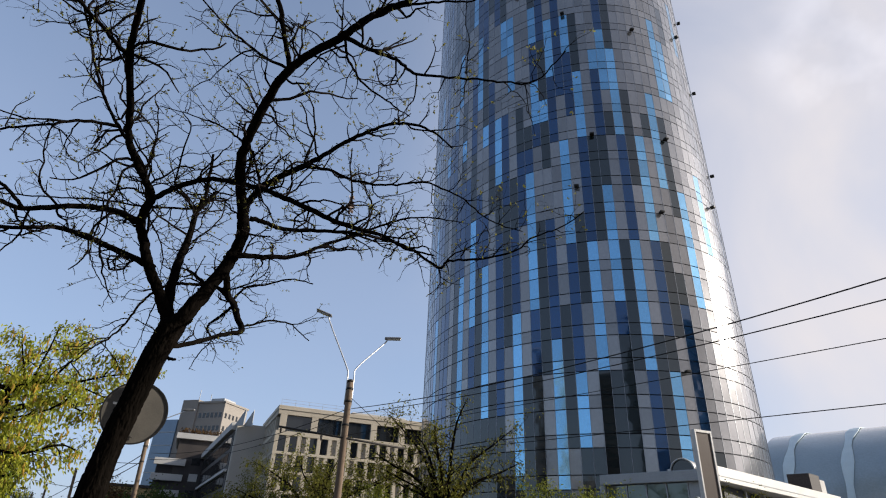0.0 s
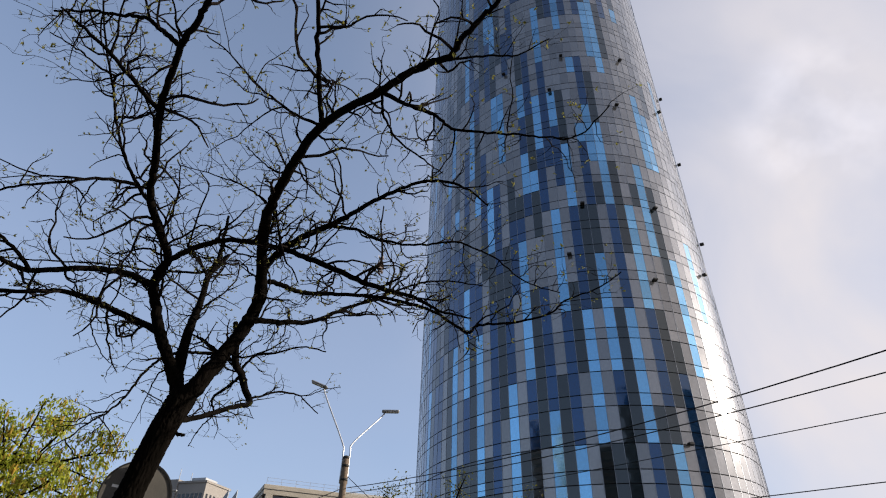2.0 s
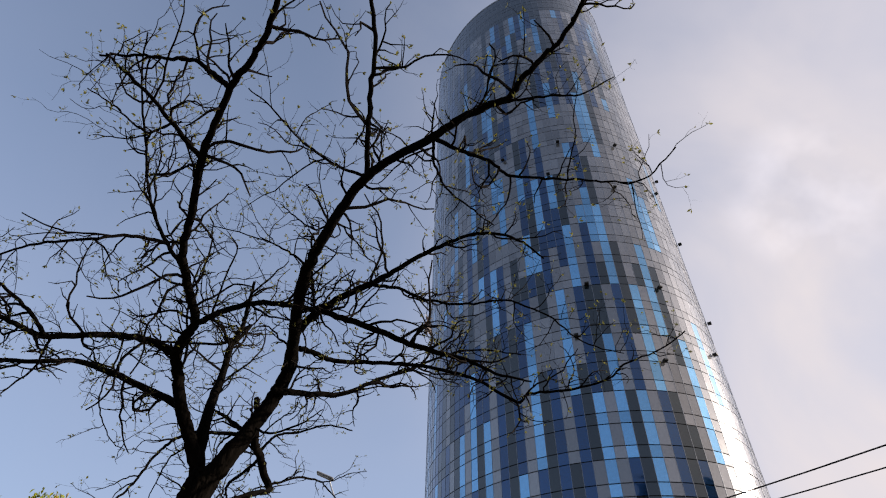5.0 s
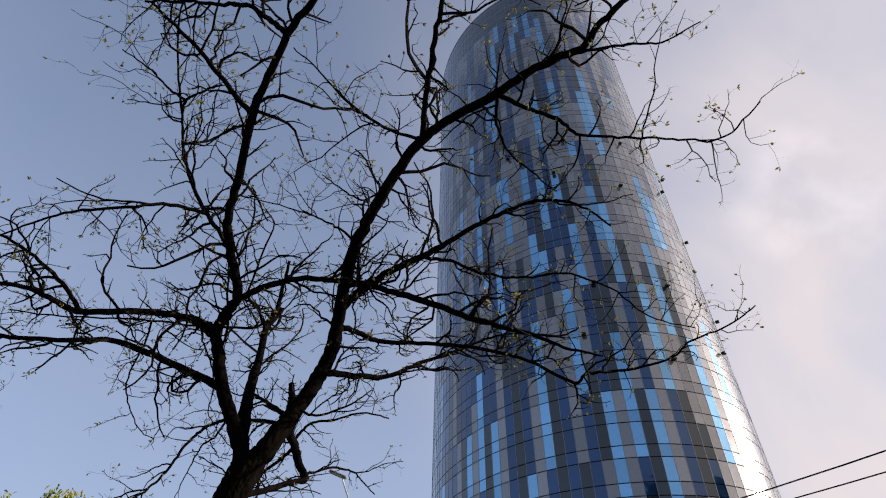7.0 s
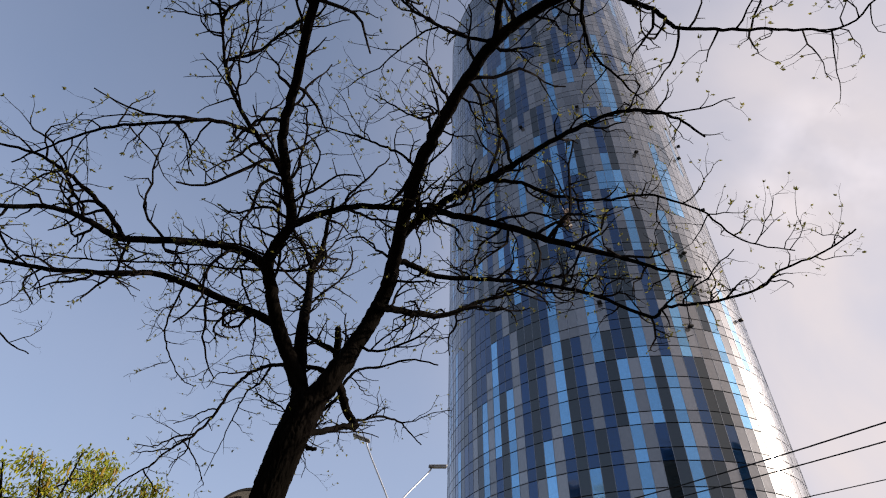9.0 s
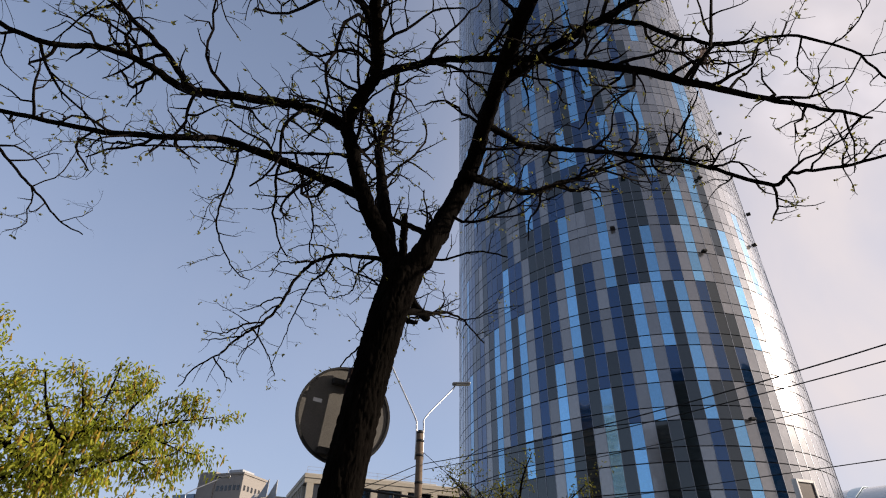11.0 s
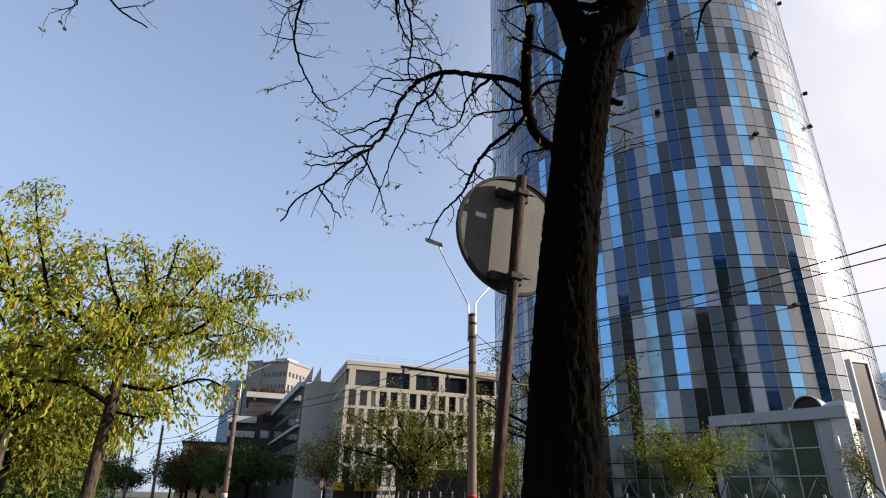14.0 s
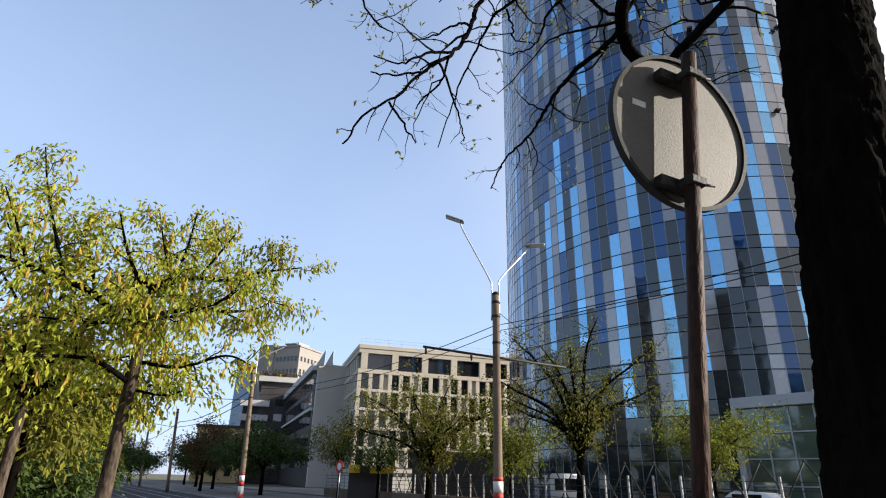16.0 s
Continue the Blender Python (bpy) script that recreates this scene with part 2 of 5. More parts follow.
M_WHITE_CLAD = material("pale_concrete", (0.50, 0.49, 0.47), 0.8, 0, (0.41, 0.40, 0.38), 0.2, 8.0, 0.1)
M_WINDOW = facade_glass("office_window_glass", (0.016, 0.018, 0.020), 0.0, 0.05, 0.01, 0.3)
M_PAV_GLASS = facade_glass("pavilion_glass", (0.05, 0.082, 0.068), 0.2, 0.05, 0.01, 0.9)
M_ARENA = facade_glass("vault_glass", (0.36, 0.43, 0.46), 0.3, 0.2, 0.03, 0.6)
M_WHITE_METAL = material("white_coated_metal", (0.56, 0.55, 0.52), 0.5, 0.1, (0.46, 0.45, 0.43), 0.5, 12.0, 0.05)
M_RIB = material("pale_rib", (0.60, 0.70, 0.73), 0.5, 0.0, (0.52, 0.62, 0.66), 0.5, 8.0, 0.05)
M_SCRAP = material("torn_plastic", (0.42, 0.36, 0.33), 0.5, 0, (0.10, 0.06, 0.05), 30.0, 60.0, 0.1, sheer=0.3)
M_FENCE_POST = material("weathered_fence_paint", (0.40, 0.39, 0.36), 0.7, 0, (0.24, 0.23, 0.21), 2.0, 30.0, 0.15)
M_LOUVRE = material("dark_louvre_metal", (0.06, 0.061, 0.063), 0.55, 0.2, (0.04, 0.04, 0.043), 0.5, 12.0, 0.05)
M_WING = facade_glass("wing_glass", (0.11, 0.17, 0.25), 0.3, 0.1, 0.02, 0.6)
M_GREY_METAL = material("grey_coated_metal", (0.36, 0.37, 0.38), 0.45, 0.3, (0.27, 0.28, 0.29), 0.5, 12.0, 0.05)
M_BROWN_BOARD = material("brown_totem_board", (0.085, 0.066, 0.055), 0.5, 0.1, (0.06, 0.046, 0.04), 0.5, 20.0, 0.1, shine=0.12)
M_YELLOW = material("yellow_awning", (0.72, 0.47, 0.03), 0.6, 0, (0.6, 0.36, 0.02), 1.0, 20.0, 0.1)
M_VAN_WHITE = material("white_car_paint", (0.78, 0.78, 0.77), 0.25, 0, (0.7, 0.7, 0.69), 0.5, 10.0, 0.0)
M_TYRE = material("tyre_rubber", (0.02, 0.02, 0.02), 0.9, 0, (0.012, 0.012, 0.012), 6.0, 60.0, 0.2, shine=0.12)
M_RENDER_BEHIND = material("old_block_render", (0.34, 0.32, 0.29), 0.9, 0, (0.26, 0.24, 0.22), 0.1, 3.0, 0.1)
# cream render darkened: the unlit front's shade is in the colour
M_FAR = material("shaded_cream_render", (0.247, 0.225, 0.203), 0.9, 0, (0.27, 0.245, 0.22), 0.15, 5.0, 0.1)
M_OCHRE = material("ochre_render", (0.46, 0.33, 0.16), 0.9, 0, (0.38, 0.27, 0.13), 0.2, 7.0, 0.1)


# ---- builders ----
def mesh_of(name, verts, faces, mat, smooth=False):
    me = bpy.data.meshes.new(name)
    me.from_pydata(verts, [], faces)
    me.materials.append(mat)
    if smooth:
        me.polygons.foreach_set("use_smooth", [True] * len(me.polygons))
    me.update()
    return me


def put_mesh(name, me, parent=None, label="", m=None, kind="", category=""):
    ob = new(name, me)
    if parent:
        ob.parent = parent
    if m is not None:
        ob.matrix_basis = m
    return tagged(ob, label, category, "", kind)


def part(name, bm, mat, parent=None, label="", smooth=False, kind=""):
    me = bpy.data.meshes.new(name)
    bm.to_mesh(me)
    bm.free()
    me.materials.append(mat)
    if smooth:
        me.polygons.foreach_set("use_smooth", [True] * len(me.polygons))
    return put_mesh(name, me, parent, label, None, kind)


def thing(name, label, category, at=None, group="", kind=""):
    ob = new(name)
    ob.empty_display_size = 0.2
    if at is not None:
        ob.matrix_basis = at
    return tagged(ob, label, category, group, kind)


def box(bm, x0, y0, z0, x1, y1, z1, bevel=0.0, m=None):
    vs = [bm.verts.new((x, y, z)) for z in (z0, z1) for x, y in ((x0, y0), (x1, y0), (x1, y1), (x0, y1))]
    fs = [bm.faces.new([vs[i] for i in f]) for f in ((3, 2, 1, 0), (4, 5, 6, 7), (0, 1, 5, 4), (1, 2, 6, 5), (2, 3, 7, 6), (3, 0, 4, 7))]
    if bevel:
        es = list({e for f in fs for e in f.edges})
        out = bmesh.ops.bevel(bm, geom=es, offset=bevel, segments=1, affect='EDGES')
        vs = list({v for f in out["faces"] for v in f.verts} | {v for v in vs if v.is_valid})
    if m is not None:
        bmesh.ops.transform(bm, matrix=m, verts=vs)
    return vs


def box_part(name, size, mat, parent, label="", bevel=0.0, m=None):
    """size: x0, y0, z0, x1, y1, z1 in the parent's frame."""
    bm = bmesh.new()
    box(bm, *size, bevel, m)
    return part(name, bm, mat, parent, label)


def tube_data(points, radii, sides, verts, faces, cap=True, rough=0.0, rng=None):
    """Adds a tapering tube along the points to verts and faces."""
    pts = [Vector(p) for p in points]
    start = len(verts)
    side = Vector((0.31, 0.77, 0.55))
    for i, p in enumerate(pts):
        d = (pts[min(i + 1, len(pts) - 1)] - pts[max(i - 1, 0)])
        d = d.normalized() if d.length > 1e-9 else Vector((0, 0, 1))
        u = (side - d * side.dot(d))
        u = u.normalized() if u.length > 1e-4 else d.orthogonal().normalized()
        w = d.cross(u)
        side = u
        for k in range(sides):
            a = 2 * math.pi * k / sides
            r = radii[i] * (1 + (rough * noise.noise(Vector((math.cos(a) * 5 + start, math.sin(a) * 5, p.z * 2.2))) if rough else 0))
            verts.append(tuple(p + (u * math.cos(a) + w * math.sin(a)) * r))
    for i in range(len(pts) - 1):
        for k in range(sides):
            a, b = start + i * sides + k, start + i * sides + (k + 1) % sides
            faces.append((a, b, b + sides, a + sides))
    if cap and sides > 2:
        faces.append(tuple(range(start + sides - 1, start - 1, -1)))
        faces.append(tuple(range(len(verts) - sides, len(verts))))


def tube_part(name, points, radii, sides, mat, parent, label="", smooth=True):
    v, f = [], []
    if not isinstance(radii, (list, tuple)):
        radii = [radii] * len(points)
    tube_data(points, radii, sides, v, f)
    return put_mesh(name, mesh_of(name, v, f, mat, smooth), parent, label)


def curve_through(points, steps):
    """A smooth line through guide points (Catmull-Rom)."""
    p = [Vector(q) for q in points]
    p = [p[0] * 2 - p[1]] + p + [p[-1] * 2 - p[-2]]
    out = []
    for i in range(1, len(p) - 2):
        for k in range(steps):
            t = k / steps
            out.append(0.5 * ((2 * p[i]) + (p[i + 1] - p[i - 1]) * t + (2 * p[i - 1] - 5 * p[i] + 4 * p[i + 1] - p[i + 2]) * t * t
                              + (3 * p[i] - p[i - 1] - 3 * p[i + 1] + p[i + 2]) * t ** 3))
    return out + [p[-2]]


ALONG, ACROSS = Vector((-0.79, 0.613, 0)), Vector((0.613, 0.79, 0))     # the street's two directions


def street(s, c, z=0.0):
    """The place s metres along the street and c metres across it."""
    return ALONG * s + ACROSS * c + Vector((0, 0, z))


RIGHTWARD = -ALONG
STREET = Matrix(((RIGHTWARD.x, ACROSS.x, 0, 0), (RIGHTWARD.y, ACROSS.y, 0, 0), (0, 0, 1, 0), (0, 0, 0, 1)))     # x: down the street to the right, y: across it


# ---- ground and street ----
def slab(name, x0, y0, x1, y1, z0, z1, mat, label, kind="structure", category=""):
    bm = bmesh.new()
    box(bm, x0, y0, z0, x1, y1, z1)
    ob = part(name, bm, mat, None, label, False, kind)
    ob.matrix_basis = STREET
    return tagged(ob, category=category)


slab("ground", -2400, -2400, 2400, 2400, -0.6, -0.16, M_GROUND, "bare earth and worn grass reaching the horizon", category="ground")
slab("pavement_near", -300, -3.2, 120, 4.0, -0.16, 0.0, M_PAVING, "grey paved footway under the trees", category="pavement")
slab("road", -300, 4.25, 120, 12.8, -0.16, -0.13, M_ASPHALT, "grey asphalt road with tram tracks", category="road")
slab("pavement_far", -300, 13.05, 120, 23.2, -0.16, 0.0, M_PAVING, "grey paved footway beyond the road", category="pavement")
slab("kerb", -300, 4.0, 120, 4.25, -0.16, 0.015, M_KERB, "pale stone kerb along the road", category="kerb")
slab("kerb", -300, 12.8, 120, 13.05, -0.16, 0.015, M_KERB, "pale stone kerb along the road", category="kerb")
slab("forecourt", -110, 24.6, 120, 100, -0.16, 0.02, M_PAVING, "paved forecourt round the tower", category="pavement")
for c in (6.2, 7.64, 9.4, 10.84):
    slab("tram_rail", -300, c - 0.035, 120, c + 0.035, -0.13, -0.115, M_STEEL_RAIL, "worn steel tram rail in the road", category="rail")


# ---- glass tower ----
# an oval plan: centre, half-widths, turn; the columns of panes are counted along its outline
TOWER, HALF_A, HALF_B, OVAL_TURN = Vector((-0.885, 80.42, 0)), 19.043, 23.753, -2.4327
COLUMNS, STOREY, STOREYS = 118, 3.675, 37
oval_u = np.linspace(-math.pi, 3 * math.pi, 4001)
oval_x = HALF_A * np.sin(oval_u) * math.cos(OVAL_TURN) + HALF_B * np.cos(oval_u) * math.sin(OVAL_TURN) + TOWER.x
oval_y = HALF_A * np.sin(oval_u) * math.sin(OVAL_TURN) - HALF_B * np.cos(oval_u) * math.cos(OVAL_TURN) + TOWER.y
oval_l = np.concatenate(([0.0], np.cumsum(np.hypot(np.diff(oval_x), np.diff(oval_y)))))
GIRTH = float(oval_l[-1]) / 2
oval_l -= np.interp(0.0, oval_u, oval_l)
PITCH = GIRTH / COLUMNS
FIRST = 41.98


def tower_frame(col, out, z):
    """On the tower's outline, col columns from the first joint, out metres proud: x along the face, y inwards, z up."""
    run = (FIRST + col * PITCH + GIRTH / 2) % GIRTH - GIRTH / 2
    a, b = run - 0.2, run + 0.2
    along = Vector((float(np.interp(b, oval_l, oval_x) - np.interp(a, oval_l, oval_x)), float(np.interp(b, oval_l, oval_y) - np.interp(a, oval_l, oval_y)), 0)).normalized()
    inward = Vector((-along.y, along.x, 0))
    p = Vector((float(np.interp(run, oval_l, oval_x)), float(np.interp(run, oval_l, oval_y)), z)) - inward * out
    return Matrix(((along.x, inward.x, 0, p.x), (along.y, inward.y, 0, p.y), (0, 0, 1, p.z), (0, 0, 0, 1)))


def tower_place(col, out, z):
    return tuple(tower_frame(col, out, z).translation)


def glass_pane(width, height, depth=0.06):
    v = [(x, y, z) for y in (0, depth) for x, z in ((-width / 2, 0), (width / 2, 0), (width / 2, height), (-width / 2, height))]
    f = [(0, 1, 2, 3), (7, 6, 5, 4), (0, 4, 5, 1), (1, 5, 6, 2), (2, 6, 7, 3), (3, 7, 4, 0)]
    return v, f


def pane_pose(col, z, rng):
    return tower_frame(col + 0.5, 0.0, z) @ Matrix.Rotation(rng.gauss(0, 0.0035), 4, 'Z') @ Matrix.Rotation(rng.gauss(0, 0.004), 4, 'X')


PANE_W = PITCH - 0.05
SILL_H, TALL_H = 1.28, STOREY - 1.28
# colour runs of the columns that face the street, from the ground up: g grey, b sky blue, d deep blue, k smoke, near
# the ground also painted-in dark reflections
FACADE = {
    -14: "k5g4d4k1g1b1g4", -13: "d6k4g3d4k3", -12: "g4d5b3k3g1b3", -11: "k3b5d4g7", -10: "d5k4d4g3d4", -9: "g4d4k4d2b1g4", -8: "k4d5g3d4g4", -7: "d4g5k4d3b1g3",
    -6: "k9d4g4b3k1", -5: "k4b5d4k1b1k2g3", -4: "k5g5d3g8", -3: "k5d2b4k3d4g3", -2: "k9d3g4b4", -1: "k4b5d2g3b1k4d3", 0: "k5g6k2d4g4", 1: "k4d6k2b3g5",
    2: "k3g3k5d4g3b2k3", 3: "k2b5d3k2g4b4", 4: "k5g5d3k2g6d3", 5: "k5d2b5d1k1g8", 6: "k2g3k5g3d1b2d2b2k2g4", 7: "k2b4d4g2k2b1k3d4g4", 8: "g3k4g6d3b3g7",
    9: "k3b2d4b4g2d6b4", 10: "k3g4k3g4d3b2g5k3", 11: "k5b4d4b3k3g5d4", 12: "k5g4k4g9g1b3g3", 13: "k6d1b4k2d3b1g3b1g3d4", 14: "k2g3k4g4k1g1b3d3g6", 15: "k2d3b4d4b4k3g4d5",
    16: "k6g5k4g6b4k3g5", 17: "k2b3k1d3b4g7b7", 18: "g6k3g4k1g7k4g5", 19: "k2d5k1g3b4g9", 20: "k3g7k4g9g6", 21: "g7b4g4b4g5b1k2g4", 22: "g9g6b3g9", 23: "g9g9k2g7", 24: "g9b3g9g6",
    25: "g9g9g9", 26: "g9g9b3g7", 27: "g9g9g9", 28: "g9k3g9g8",
}


def column_colours(col, rng):
    runs = FACADE.get(col, "")
    out = []
    for i in range(0, len(runs) - 1, 2):
        out += [runs[i]] * int(runs[i + 1])
    last = out[-1] if out else ""
    while len(out) < STOREYS:
        last = rng.choices([c for c in "gbdk" if c != last], [dict(g=34, b=9, d=25, k=32)[c] for c in "gbdk" if c != last])[0]
        out += [last] * rng.choice((2, 3, 4, 5, 6))
    return out[:STOREYS - 3] + ['k'] * 3


GLASS = dict(g=G_GREY, b=G_SKY, d=G_BLUE, k=G_DARK)
tower = thing("glass_tower", "tall oval office tower in blue, grey and smoked glass panels", "tower", Matrix.Identity(4))
ring = 236
v = [tower_place(k / 2, -0.12, z) for z in (-0.1, STOREY * STOREYS + 0.2) for k in range(ring)]
f = [(k, (k + 1) % ring, ring + (k + 1) % ring, ring + k) for k in range(ring)] + [tuple(range(2 * ring - 1, ring - 1, -1))]
put_mesh("core", mesh_of("core", v, f, M_FRAME_DARK), tower, "dark recessed frame behind the panes")
rng = random.Random(7)
singles, rest = [], {c: ([], []) for c in GLASS}
shared = {}
for c, mat in GLASS.items():
    for h in (SILL_H, TALL_H):
        shared[c, h] = mesh_of("pane", *glass_pane(PANE_W, h - 0.10), mat)
for col in range(-30, 60):
    colours = column_colours(col, rng)
    for s in range(STOREYS):
        for z, h in ((0, SILL_H), (SILL_H, TALL_H)):
            m = pane_pose(col, s * STOREY + z + 0.05, rng)
            if 3 <= s <= 9 and -3 <= col <= 18:
                singles.append((shared[colours[s], h], m))
            else:
                pv, pf = glass_pane(PANE_W, h - 0.10)
                rv, rf = rest[colours[s]]
                o = len(rv)
                rv += [tuple(m @ Vector(p)) for p in pv]
                rf += [tuple(i + o for i in face) for face in pf]
for c, name in (("g", "grey_glazing"), ("b", "sky_blue_glazing"), ("d", "deep_blue_glazing"), ("k", "smoked_glazing")):
    put_mesh(name, mesh_of(name, *rest[c], GLASS[c]), tower, "", None, "stuff")
# rim at the top and slim vertical fins on the joints
v, f = [], []
for out, z in ((0.05, STOREY * STOREYS), (0.05, STOREY * STOREYS + 0.5), (-0.6, STOREY * STOREYS + 0.5), (-0.6, STOREY * STOREYS)):
    v += [tower_place(k / 2, out, z) for k in range(ring)]
for i in range(4):
    f += [(i * ring + k, i * ring + (k + 1) % ring, (i + 1) % 4 * ring + (k + 1) % ring, (i + 1) % 4 * ring + k) for k in range(ring)]
put_mesh("roof_rim", mesh_of("roof_rim", v, f, M_GREY_METAL), tower)
v, f = [], []
for col in range(COLUMNS):
    o = len(v)
    at = tower_frame(col, 0.0, 0.0)
    for z in (0, STOREY * STOREYS):
        v += [tuple(at @ Vector((x, y, z))) for x, y in ((-0.02, 0.05), (0.02, 0.05), (0.02, -0.03), (-0.02, -0.03))]
    f += [(o + k, o + (k + 1) % 4, o + 4 + (k + 1) % 4, o + 4 + k) for k in range(4)]
put_mesh("joint_profile", mesh_of("joint_profile", v, f, M_MULLION), tower, "slim grey vertical joint profiles", None, "stuff")
# small floodlight brackets that stand out from the joints
bm = bmesh.new()
box(bm, -0.26, -0.62, -0.12, 0.26, -0.12, 0.12, 0.03)
box(bm, -0.03, -0.2, -0.03, 0.03, 0.1, 0.03)
bracket = bpy.data.meshes.new("bracket")
bm.to_mesh(bracket)
bm.free()
bracket.materials.append(M_IRON)
for col, storey in ((18.5, 10), (12.5, 13), (20.5, 13), (18.5, 18), (26.5, 19), (12.5, 21), (10.5, 19), (20.5, 21), (4.5, 21), (26.5, 11), (30.5, 13), (10.5, 11), (18.5, 5), (30.5, 17), (30.5, 21)):
    put_mesh("bracket", bracket, tower, "", tower_frame(col, 0.02, storey * STOREY))


# ---- near tree ----
def leafy_twigs(limbs, rng, gaps, lengths, thick, v, f, tips, up=0.03, crook=0.24, taper=0.0, stout=1.0):
    """Side shoots along limbs, one kind for each entry of gaps, lengths and thick; tips collects where leaves may sit."""
    for line, radii in limbs:
        run, nxt = 0.0, gaps[0] * rng.random() + 0.5 * gaps[0]
        for i in range(1, len(line)):
            step = line[i] - line[i - 1]
            run += step.length
            while run >= nxt:
                at = line[i] - step * ((run - nxt) / max(step.length, 1e-6))
                nxt += gaps[0] * rng.uniform(0.5, 1.5)
                if radii[i] > stout:
                    continue
                d = step.normalized()
                side = Vector((rng.gauss(0, 1), rng.gauss(0, 1), rng.gauss(0.2, 0.8)))
                side = (side - d * side.dot(d)).normalized()
                way = (d * rng.uniform(0.2, 0.9) + side * rng.uniform(0.7, 1.2)).normalized()
                size = lengths[0] * rng.uniform(0.35, 1.3) * (1.1 - taper * i / len(line))
                r0 = min(radii[i] * 0.7, thick[0] * (0.6 + 0.5 * size / lengths[0]))
                twig, p = [at.copy()], at.copy()
                n = max(3, min(9, int(size / 0.06)))
                for k in range(n):
                    way = (way + Vector((rng.gauss(0, crook), rng.gauss(0, crook), rng.gauss(up, crook * 0.85)))).normalized()
                    p = p + way * (size / n)
                    twig.append(p.copy())
                rr = [r0 * (1 - 0.6 * k / n) for k in range(n + 1)]
                tube_data(twig, rr, 4 if len(gaps) > 1 else 3, v, f, False)
                tips.append((twig[-1], way))
                if rng.random() < 0.4:
                    tips.append((twig[n // 2], way))
                if len(gaps) > 1:
                    leafy_twigs([(twig, rr)], rng, gaps[1:], lengths[1:], thick[1:], v, f, tips, up, crook, taper)


def leaf_blade(p, way, size, width, rng, v, f, droop=0.3):
    """A folded blade of four triangles."""
    way = (way + Vector((rng.gauss(0, 0.6), rng.gauss(0, 0.6), rng.gauss(-droop, 0.5)))).normalized()
    u = way.orthogonal().normalized()
    u = Matrix.Rotation(rng.uniform(0, 6.28), 3, way) @ u
    n = way.cross(u)
    o = len(v)
    mid = p + way * size * 0.5
    v += [tuple(p), tuple(mid + u * width * 0.5 + n * width * 0.2), tuple(p + way * size - Vector((0, 0, size * droop * 0.3))), tuple(mid - u * width * 0.5 + n * width * 0.2), tuple(mid)]
    f += [(o, o + 1, o + 4), (o + 1, o + 2, o + 4), (o + 2, o + 3, o + 4), (o + 3, o, o + 4)]


near_tree = thing("street_tree", "bare tree coloured near-black as if backlit, with forked trunk, wiry twigs and small opening buds", "tree", Matrix.Translation((-3.27, 5.26, 0)))
NEAR = Vector((-3.27, 5.26, 0))
near_limbs = []


def limb(name, r0, r1, *guide, sides=9, power=1.0, knots=0.10, profile=(), steps=6):
    rng = random.Random(len(near_limbs) + 5)
    line = curve_through([Vector(g) - NEAR for g in guide], steps)
    for k in range(1, len(line) - 1):
        if steps == 6:
            line[k] += Vector((rng.gauss(0, 0.004), rng.gauss(0, 0.004), rng.gauss(0, 0.004)))
    n = len(line) - 1
    radii = [(r0 + (r1 - r0) * (k / n) ** power) * (1 + knots * (noise.noise(line[k] * 6.0))) for k in range(n + 1)]
    if profile:
        radii = [float(np.interp(k / n * (len(profile) - 1), range(len(profile)), profile)) * (1 + knots * noise.noise(line[k] * 2.2)) for k in range(n + 1)]
    vv, ff = [], []
    tube_data(line, radii, sides, vv, ff, True, 0.0 if r0 < 0.05 else 0.05 if name == "trunk" else 0.16, rng)
    if name == "trunk":      # plated bark with upright cracks
        for k, p in enumerate(vv):
            p = Vector(p)
            axis = line[min(k // sides, n)]
            out = Vector((p.x - axis.x, p.y - axis.y, 0)).normalized()
            bend = 0.3 * noise.noise(Vector((p.x * 9, p.y * 9, p.z * 5)))
            crack = min(1.0, 3.2 * abs(noise.noise(Vector((p.x * 44 + bend, p.y * 44, p.z * 17 + bend)))))
            plate = noise.noise(Vector((p.x * 55, p.y * 55, p.z * 26)))
            vv[k] = tuple(p + out * (0.008 * crack + 0.005 * plate - 0.006))
    put_mesh(name, mesh_of(name, vv, ff, M_BARK_BACKLIT, True), near_tree)
    near_limbs.append((line, radii))


limb("trunk", 0.17, 0.14, (-3.28, 5.26, -0.05), (-3.27, 5.26, 0.5), (-3.25, 5.26, 1.1), (-3.22, 5.265, 1.7), (-3.20, 5.26, 2.0), (-3.17, 5.27, 2.4), (-3.11, 5.32, 2.9), (-3.04, 5.38, 3.4), (-2.975, 5.43, 3.72), (-2.95, 5.45, 3.82), sides=120, steps=36, knots=0.10, profile=(0.185, 0.165, 0.150, 0.138, 0.122, 0.114, 0.116, 0.124, 0.135, 0.13))
limb("limb", 0.072, 0.014, (-3.0, 5.48, 3.73), (-3.09, 5.37, 3.98), (-3.18, 5.27, 4.2), (-3.21, 5.14, 4.34), (-3.24, 5.01, 4.55), (-3.25, 4.89, 4.76), (-3.06, 4.71, 4.81), (-2.93, 4.61, 4.87), (-2.78, 4.19, 4.94), (-2.68, 3.9, 5.03), (-2.45, 3.6, 5.13), (-2.18, 3.22, 5.24), (-1.99, 3.02, 5.28), (-1.73, 2.78, 5.33), (-1.5, 2.62, 5.36), (-1.3, 2.46, 5.37), (-1.08, 2.2, 5.45), (-0.8, 1.85, 5.6), (-0.6, 1.4, 5.7), sides=11, power=0.6)
